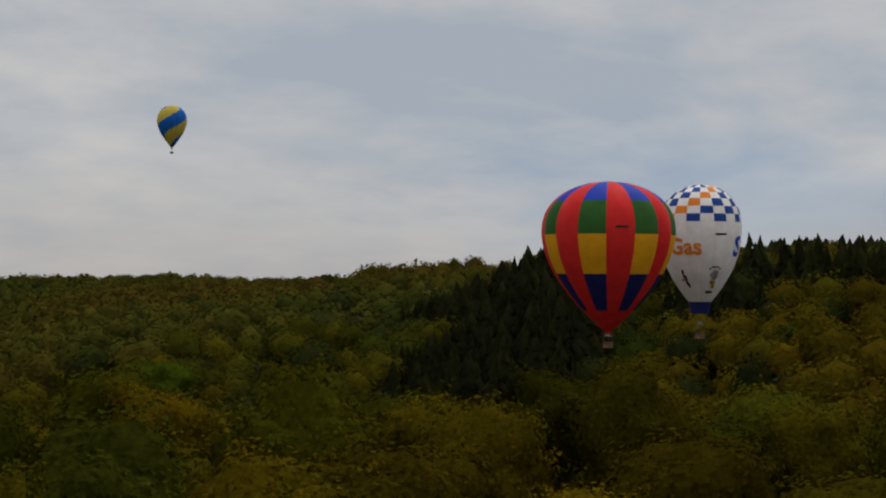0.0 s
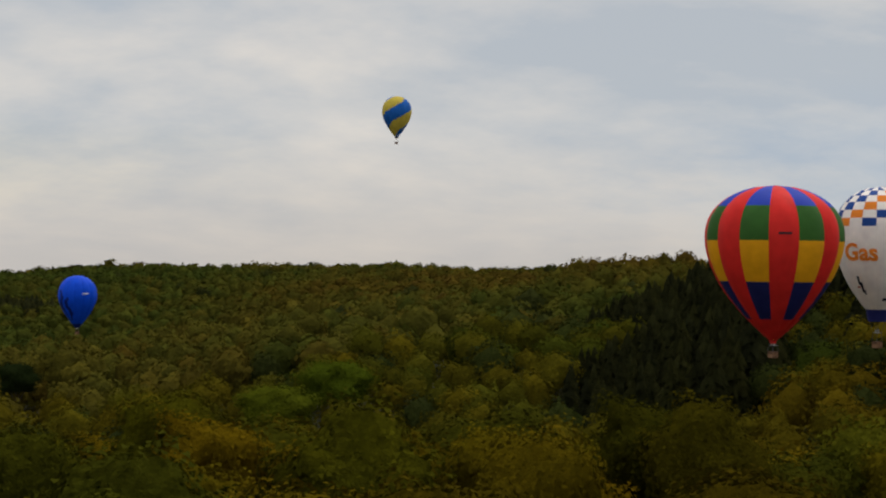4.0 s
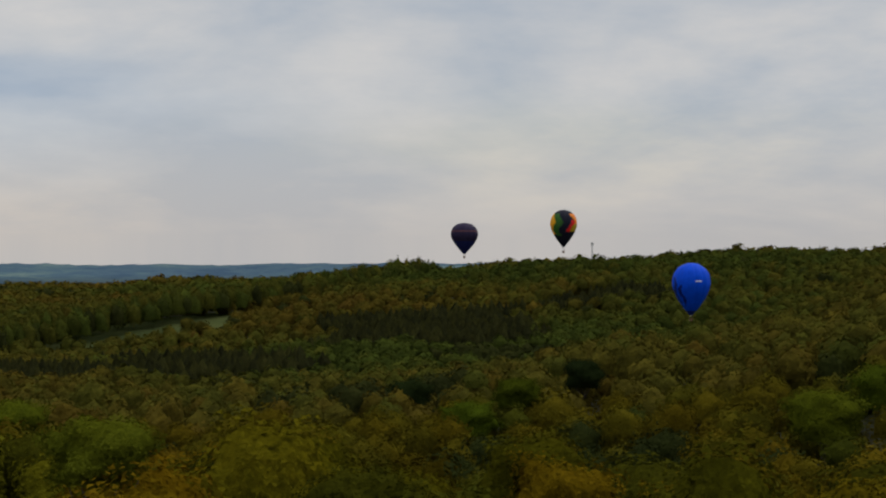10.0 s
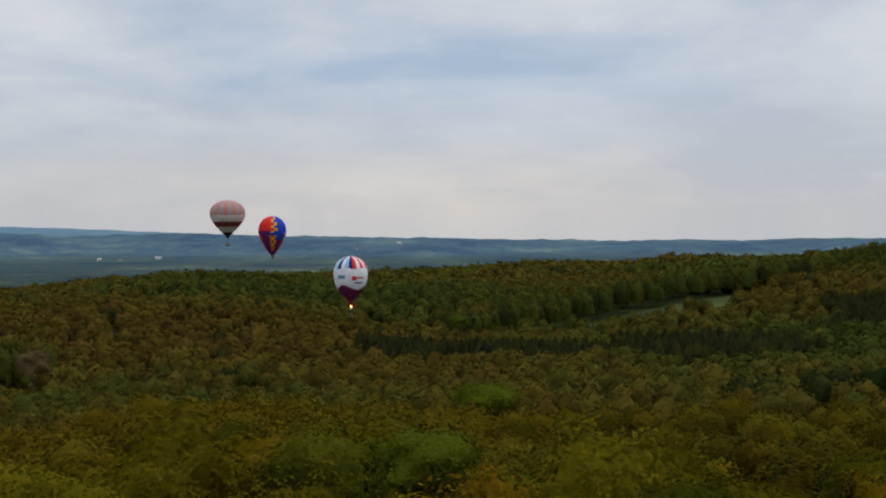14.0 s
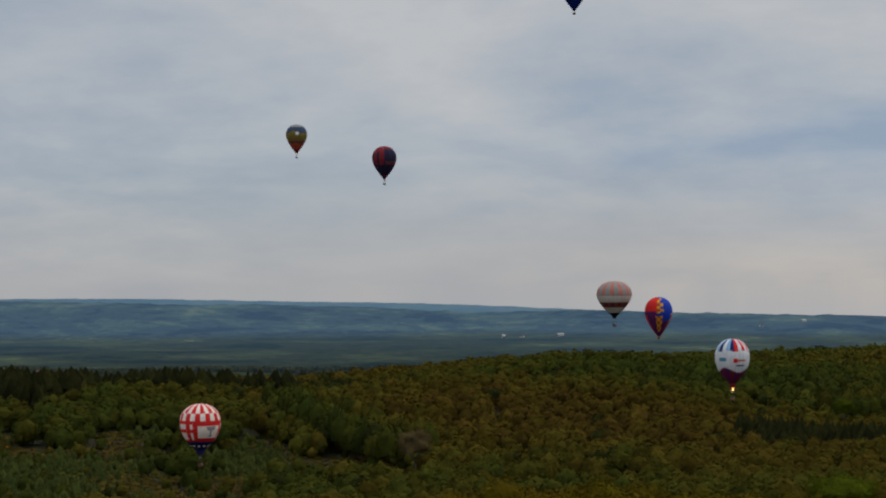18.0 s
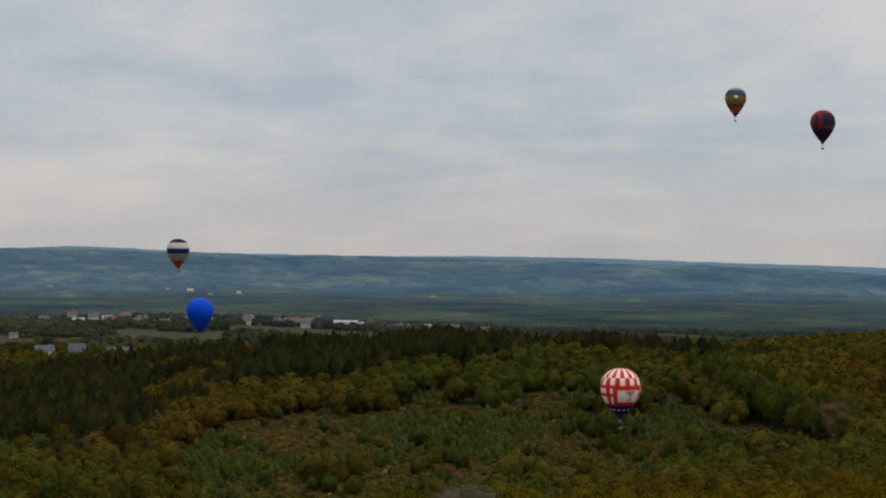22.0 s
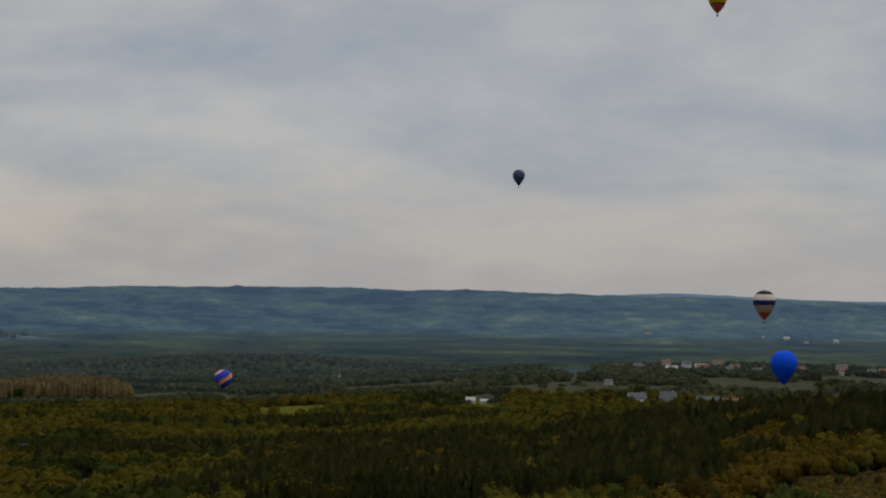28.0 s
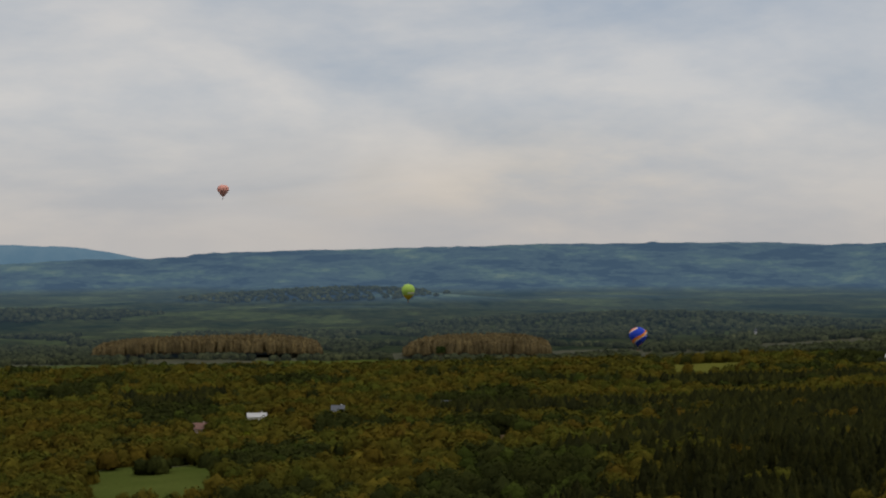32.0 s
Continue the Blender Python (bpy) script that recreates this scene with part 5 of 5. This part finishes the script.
def turf(name, stops):
    m, nt, b = material(name, 0.95)
    col = ramp_of(nt, noise_of(nt, 0.03, 5.0, "World"), stops)
    col = mixed(nt, col, ramp_of(nt, noise_of(nt, 0.6, 4.0, "World"), [(0.3, (0.8, 0.8, 0.8)), (0.7, (1.15, 1.15, 1.1))]), 0.8, 'MULTIPLY')
    nt.links.new(col, b.inputs["Base Color"])
    b.inputs["Specular IOR Level"].default_value = 0.0
    return m


m_meadow = turf("meadow_grass", [(0.3, (0.046, 0.060, 0.012)), (0.7, (0.066, 0.078, 0.018))])
m_field = turf("field_crop", [(0.3, (0.046, 0.060, 0.022)), (0.7, (0.070, 0.082, 0.028))])
m_rape = turf("yellow_crop", [(0.3, (0.075, 0.075, 0.014)), (0.7, (0.10, 0.098, 0.020))])
m_bare = turf("bare_earth", [(0.3, (0.085, 0.060, 0.030)), (0.7, (0.13, 0.09, 0.05))])
for kind, cx, cy, a, c, t in ZONES:
    if kind in ("meadow", "field", "bare", "rape"):
        field_patch(kind, cx, cy, a, c, t)

# ---- poplar belts in fresh bronze leaf ----
m_poplar = foliage("bronze_poplar_leaves", [(0.0, (0.128, 0.098, 0.048)), (1.0, (0.146, 0.112, 0.056))], False)
for px, py, half, deep in ((-2142, 487, 135, 60), (-1999, 784, 85, 60)):
    rng = np.random.default_rng(int(-px))
    t = radians(float(turn_of(px, py)))
    u, v = rng.uniform(-half, half, 2200), rng.uniform(-deep, deep, 2200)
    x, y = px + u * math.cos(t) - v * math.sin(t), py + u * math.sin(t) + v * math.cos(t)
    h = rng.uniform(23, 26, len(x)) * (1 - 0.4 * (np.abs(u) / half) ** 4)
    grove("poplar_belt", "belt of poplars in bronze young leaf on the valley floor", "trees", low_forms, m_poplar, x, y, ground_at(x, y) + 0.5 * h, rng.uniform(6.5, 9.5, len(x)), 1.05 * h, rng.random(len(x)), rng)


# ---- houses and farm buildings ----
def plain_material(name, colour, rough=0.8, spread=0.2):
    m, nt, b = material(name, rough)
    col = mixed(nt, colour, ramp_of(nt, noise_of(nt, 0.8, 5.0), [(0.3, (1 - spread,) * 3), (0.7, (1 + spread * 0.5,) * 3)]), 0.9, 'MULTIPLY')
    nt.links.new(col, b.inputs["Base Color"])
    return m


m_plaster, m_rose = plain_material("pale_wall", (0.52, 0.50, 0.46)), plain_material("rose_wall", (0.38, 0.29, 0.24))
m_slate, m_tile = plain_material("slate_roof", (0.085, 0.09, 0.10), 0.6), plain_material("clay_tiles", (0.16, 0.085, 0.065))
m_sheet = plain_material("pale_sheet_roof", (0.40, 0.39, 0.37), 0.5)
m_pane = material("window_glass", 0.08)[0]
m_pane.node_tree.nodes["Principled BSDF"].inputs["Base Color"].default_value = (0.03, 0.035, 0.045, 1)
m_frame = plain_material("painted_frame", (0.6, 0.6, 0.58))
m_door = plain_material("door_paint", (0.10, 0.06, 0.04))


def house(label, x, y, turn, wide, deep, wall_h, roof_h, wall_m, roof_m, windows=3, chimney=True, name="house", category="house", base=None):
    """A gabled building that faces the drift: walls, roof with eaves, door, windows and chimney."""
    z = float(ground_at(np.array([x]), np.array([y]))[0]) if base is None else base
    root = new(name)
    root.location, root.rotation_euler = (x, y, z - 0.3), (0, 0, radians(turn))
    w, d, h, r = wide / 2, deep / 2, wall_h + 0.3, roof_h
    v = [(-w, -d, 0), (w, -d, 0), (w, d, 0), (-w, d, 0), (-w, -d, h), (w, -d, h), (w, d, h), (-w, d, h), (-w, 0, h + r), (w, 0, h + r)]
    part("wall", v, [(0, 1, 5, 4), (2, 3, 7, 6), (1, 2, 6, 9, 5), (3, 0, 4, 8, 7)], wall_m, root, smooth=False)
    e, th = 0.45, 0.18
    k = r / d
    rv = []
    for s in (-1, 1):
        for zz in (0, th):
            rv += [(-w - e, s * (d + e), h - k * e + zz + 0.02), (w + e, s * (d + e), h - k * e + zz + 0.02), (w + e, 0, h + r + zz + 0.02), (-w - e, 0, h + r + zz + 0.02)]
    f = []
    for q in (0, 8):
        f += [(q, q + 1, q + 2, q + 3), (q + 4, q + 7, q + 6, q + 5), (q, q + 4, q + 5, q + 1), (q + 1, q + 5, q + 6, q + 2), (q + 3, q + 2, q + 6, q + 7), (q, q + 3, q + 7, q + 4)]
    roof = part("roof", rv, f, roof_m, root, smooth=False)
    if chimney:
        box_part("chimney", w * 0.55, d * 0.15, h + r * 0.55, h + r + 0.9, 0.7, 0.6, wall_m, roof, bevel=0.03)
    for q in range(windows):
        cx = -w + wide * (q + 0.5) / windows
        if q == windows // 2 and windows > 2:
            box_part("door", cx, -d - 0.03, 0.3, 2.35, 1.0, 0.08, m_door, root, bevel=0.01)
            continue
        win = box_part("window", cx, -d - 0.03, 1.15, 2.45, 1.25, 0.08, m_frame, root, bevel=0.01)
        for s in (-0.29, 0.29):
            box_part("pane", cx + s, -d - 0.075, 1.22, 2.38, 0.50, 0.03, m_pane, win, bevel=0)
    return tagged(root, label, category, "buildings in the valley")


BUILDINGS = [
    ("slate-roofed white house at the edge of the wood", -1355, 1130, 62, 18, 10, 4.6, 5.0, m_plaster, m_slate, 4, True),
    ("steep slate-roofed house beside tall trees", -1344, 1161, 40, 16, 10, 4.6, 6.4, m_plaster, m_slate, 3, True),
    ("long low white cottage row at the wood edge", -1319, 1190, 48, 21, 9, 4.0, 4.2, m_plaster, m_slate, 5, True),
    ("low rose-walled barn beside the cottages", -1307, 1211, 50, 18, 9, 3.4, 3.6, m_rose, m_tile, 3, False),
    ("white farmhouse beside a yellow field", -1444, 994, 56, 9, 7, 3.6, 2.8, m_plaster, m_sheet, 3, True),
    ("low white farm building beside a yellow field", -1428, 1000, 60, 9, 6, 2.8, 1.8, m_plaster, m_sheet, 4, False),
    ("small white house in the valley village", -1541, 1242, 51, 9, 7, 3.4, 2.6, m_plaster, m_slate, 3, True),
    ("rose-walled village house with a tiled roof", -1652, 1476, 40, 17, 9, 5.0, 4.0, m_rose, m_tile, 4, True),
    ("white village house with a tiled roof", -1664, 1538, 48, 13, 9, 5.0, 3.6, m_plaster, m_tile, 3, True),
    ("white gabled village house", -1741, 1526, 60, 12, 9, 5.0, 4.0, m_plaster, m_slate, 3, True),
    ("pale village house among trees", -1588, 1646, 45, 14, 9, 5.0, 3.6, m_plaster, m_slate, 3, True),
    ("rose village house with a clay-tiled roof", -1738, 1576, 48, 13, 9, 5.0, 4.0, m_rose, m_tile, 3, True),
    ("white village house near the fields", -1796, 1539, 50, 12, 9, 5.0, 4.0, m_plaster, m_tile, 3, True),
    ("pale village house with a slate roof", -1742, 1448, 55, 12, 9, 5.0, 4.0, m_plaster, m_slate, 3, True),
    ("white village house behind the hedges", -1690, 1530, 44, 11, 9, 5.0, 4.0, m_plaster, m_slate, 3, True),
    ("small white house below the hill", -1584, 1570, 46, 11, 8, 4.5, 3.4, m_plaster, m_slate, 3, True),
    ("pale house at the foot of the hill", -1618, 1678, 44, 13, 9, 5.0, 3.6, m_plaster, m_tile, 3, True),
    ("long rose-coloured works building with a tiled roof", -1525, 1669, 43, 34, 16, 5.5, 3.0, m_rose, m_tile, 6, False),
    ("long white works building with a pale roof", -1494, 1724, 41, 30, 16, 6.0, 2.2, m_plaster, m_sheet, 6, False),
    ("very long low works hall with a pale sheet roof", -1455, 1783, 40, 84, 26, 3.6, 2.4, m_rose, m_sheet, 9, False),
    ("white house at the end of the works", -1393, 1808, 38, 11, 9, 5.0, 3.6, m_plaster, m_slate, 3, True),
    ("bright pale house catching the light in the wood", -1077, 277, 80, 12, 8, 3.6, 2.2, m_plaster, m_sheet, 3, True),
    ("house with a clay-tiled roof deep in the trees", -1017, 227, 70, 9, 8, 3.0, 3.0, m_rose, m_tile, 3, True),
    ("small white house among the trees", -1058, 325, 73, 8, 7, 5.5, 3.0, m_plaster, m_slate, 3, True),
    ("pale house half hidden in the wood", -1055, 397, 70, 9, 7, 5.5, 3.0, m_plaster, m_slate, 3, True)]
spots = np.array([(b[1], b[2]) for b in BUILDINGS], float)
rng = np.random.default_rng(31)
far_b = np.hypot(spots[:, 0], spots[:, 1]) > 1700
vx = np.repeat(spots[far_b, 0], 16) + rng.normal(0, 40, 16 * far_b.sum())
vy = np.repeat(spots[far_b, 1], 16) + rng.normal(0, 40, 16 * far_b.sum())
gap = np.min(np.hypot(vx[:, None] - spots[:, 0], vy[:, None] - spots[:, 1]), axis=1)
front = np.array([np.any((np.abs(turn_of(px, py) - turn_of(spots[:, 0], spots[:, 1])) < 0.22) & (np.hypot(px, py) < np.hypot(spots[:, 0], spots[:, 1])) & (np.hypot(px, py) > np.hypot(spots[:, 0], spots[:, 1]) - 60)) for px, py in zip(vx, vy)])
ok = (gap > 13) & ~front
vx, vy = vx[ok], vy[ok]
vh = rng.uniform(5, 9, len(vx))
# same leaves as the copses, painted haze included
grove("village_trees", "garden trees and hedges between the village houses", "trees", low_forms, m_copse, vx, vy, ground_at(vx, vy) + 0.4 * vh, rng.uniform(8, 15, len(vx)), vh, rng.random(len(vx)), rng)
for label, x, y, t, w, d, h, r, wm, rm, win, ch in BUILDINGS:
    house(label, x, y, t, w, d, h, r, wm, rm, win, ch)
# more of the village, strung out along the valley road, and farms on the slopes beyond
rnd = random.Random(9)
for k in range(16):
    az, d = 36.5 + k * 0.85 + rnd.uniform(-0.3, 0.3), rnd.uniform(2140, 2360)
    wm, rm = rnd.choice(((m_plaster, m_slate), (m_plaster, m_tile), (m_rose, m_tile), (m_plaster, m_sheet)))
    house("small pale house in the strung-out valley village", -d * math.sin(radians(az)), d * math.cos(radians(az)), az + rnd.uniform(-25, 25), rnd.uniform(9, 14), 8.5, rnd.uniform(4.2, 5.5), rnd.uniform(2.8, 3.8), wm, rm, 3, True)
for k, (az, d) in enumerate(((45.3, 4020), (45.9, 4035), (46.6, 4010), (44.4, 4060), (38.3, 4010), (22.2, 4040), (21.6, 4015), (20.4, 4060), (14.2, 4100), (12.9, 4120), (50.2, 4050))):
    fx, fy = -d * math.sin(radians(az)), d * math.cos(radians(az))
    house("white farm building on the far hillside", fx, fy, az + 12 * (k % 3 - 1), (9, 14, 8)[k % 3], 7, 4.0, 2.4, m_plaster, m_sheet if k % 2 else m_slate, 3, False, base=float(far_height(np.array([fx]), np.array([fy]))[0]))
house("small white-sided field shed on the meadow", -835, 192, 77, 7.4, 4.5, 2.6, 0.7, m_plaster, m_sheet, 2, False, "field_shed", "shed")

# a church tower far out in the valley
def church_tower(x, y):
    z = float(ground_at(np.array([x]), np.array([y]))[0])
    root = new("church_tower")
    root.location, root.rotation_euler = (x, y, z), (0, 0, radians(60))
    box_part("tower", 0, 0, -0.5, 9.5, 3.6, 3.6, m_plaster, root, bevel=0.15)
    part("spire", [(-2.0, -2.0, 9.5), (2.0, -2.0, 9.5), (2.0, 2.0, 9.5), (-2.0, 2.0, 9.5), (0, 0, 15)], [(0, 1, 4), (1, 2, 4), (2, 3, 4), (3, 0, 4)], m_slate, root, smooth=False)
    for s in (-0.8, 0.8):
        box_part("louvre", s, -1.82, 7.0, 8.6, 0.8, 0.1, m_slate, root, bevel=0.02)
    tagged(root, "pale church tower with a slate spire", "church tower")


church_tower(-1985, 1157)


def radio_mast(x, y, top):
    """A lattice mast with aerials, standing out of the ridge wood."""
    z = float(ground_at(np.array([x]), np.array([y]))[0])
    root = new("radio_mast")
    root.location = (x, y, z)
    hgt = top - z
    feet = [(0.7 * math.cos(a), 0.7 * math.sin(a)) for a in (0.3, 0.3 + 2.094, 0.3 + 4.189)]
    for fx, fy in feet:
        tv, tf = tube((fx, fy, 0), (fx * 0.7, fy * 0.7, hgt), 0.11, 0.08, 6)
        part("leg", tv, [tuple(int(q) for q in t) for t in tf], m_steel, root)
    n = 10
    for k in range(n):
        for q in range(3):
            a, c = feet[q], feet[(q + 1) % 3]
            s0, s1 = 1 - 0.3 * k / n, 1 - 0.3 * (k + 1) / n
            tv, tf = tube((a[0] * s0, a[1] * s0, hgt * k / n), (c[0] * s1, c[1] * s1, hgt * (k + 1) / n), 0.06, 0.06, 4)
            part("brace", tv, [tuple(int(i) for i in t) for t in tf], m_steel, root)
    for q in range(3):
        a = 0.3 + q * 2.094
        box_part("aerial", 0.8 * math.cos(a), 0.8 * math.sin(a), hgt - 2.6, hgt - 0.4, 0.35, 0.3, m_frame, root, bevel=0.05)
    tagged(root, "grey lattice radio mast with panel aerials on the ridge", "mast")


radio_mast(189.9, 1233.0, 152.5)
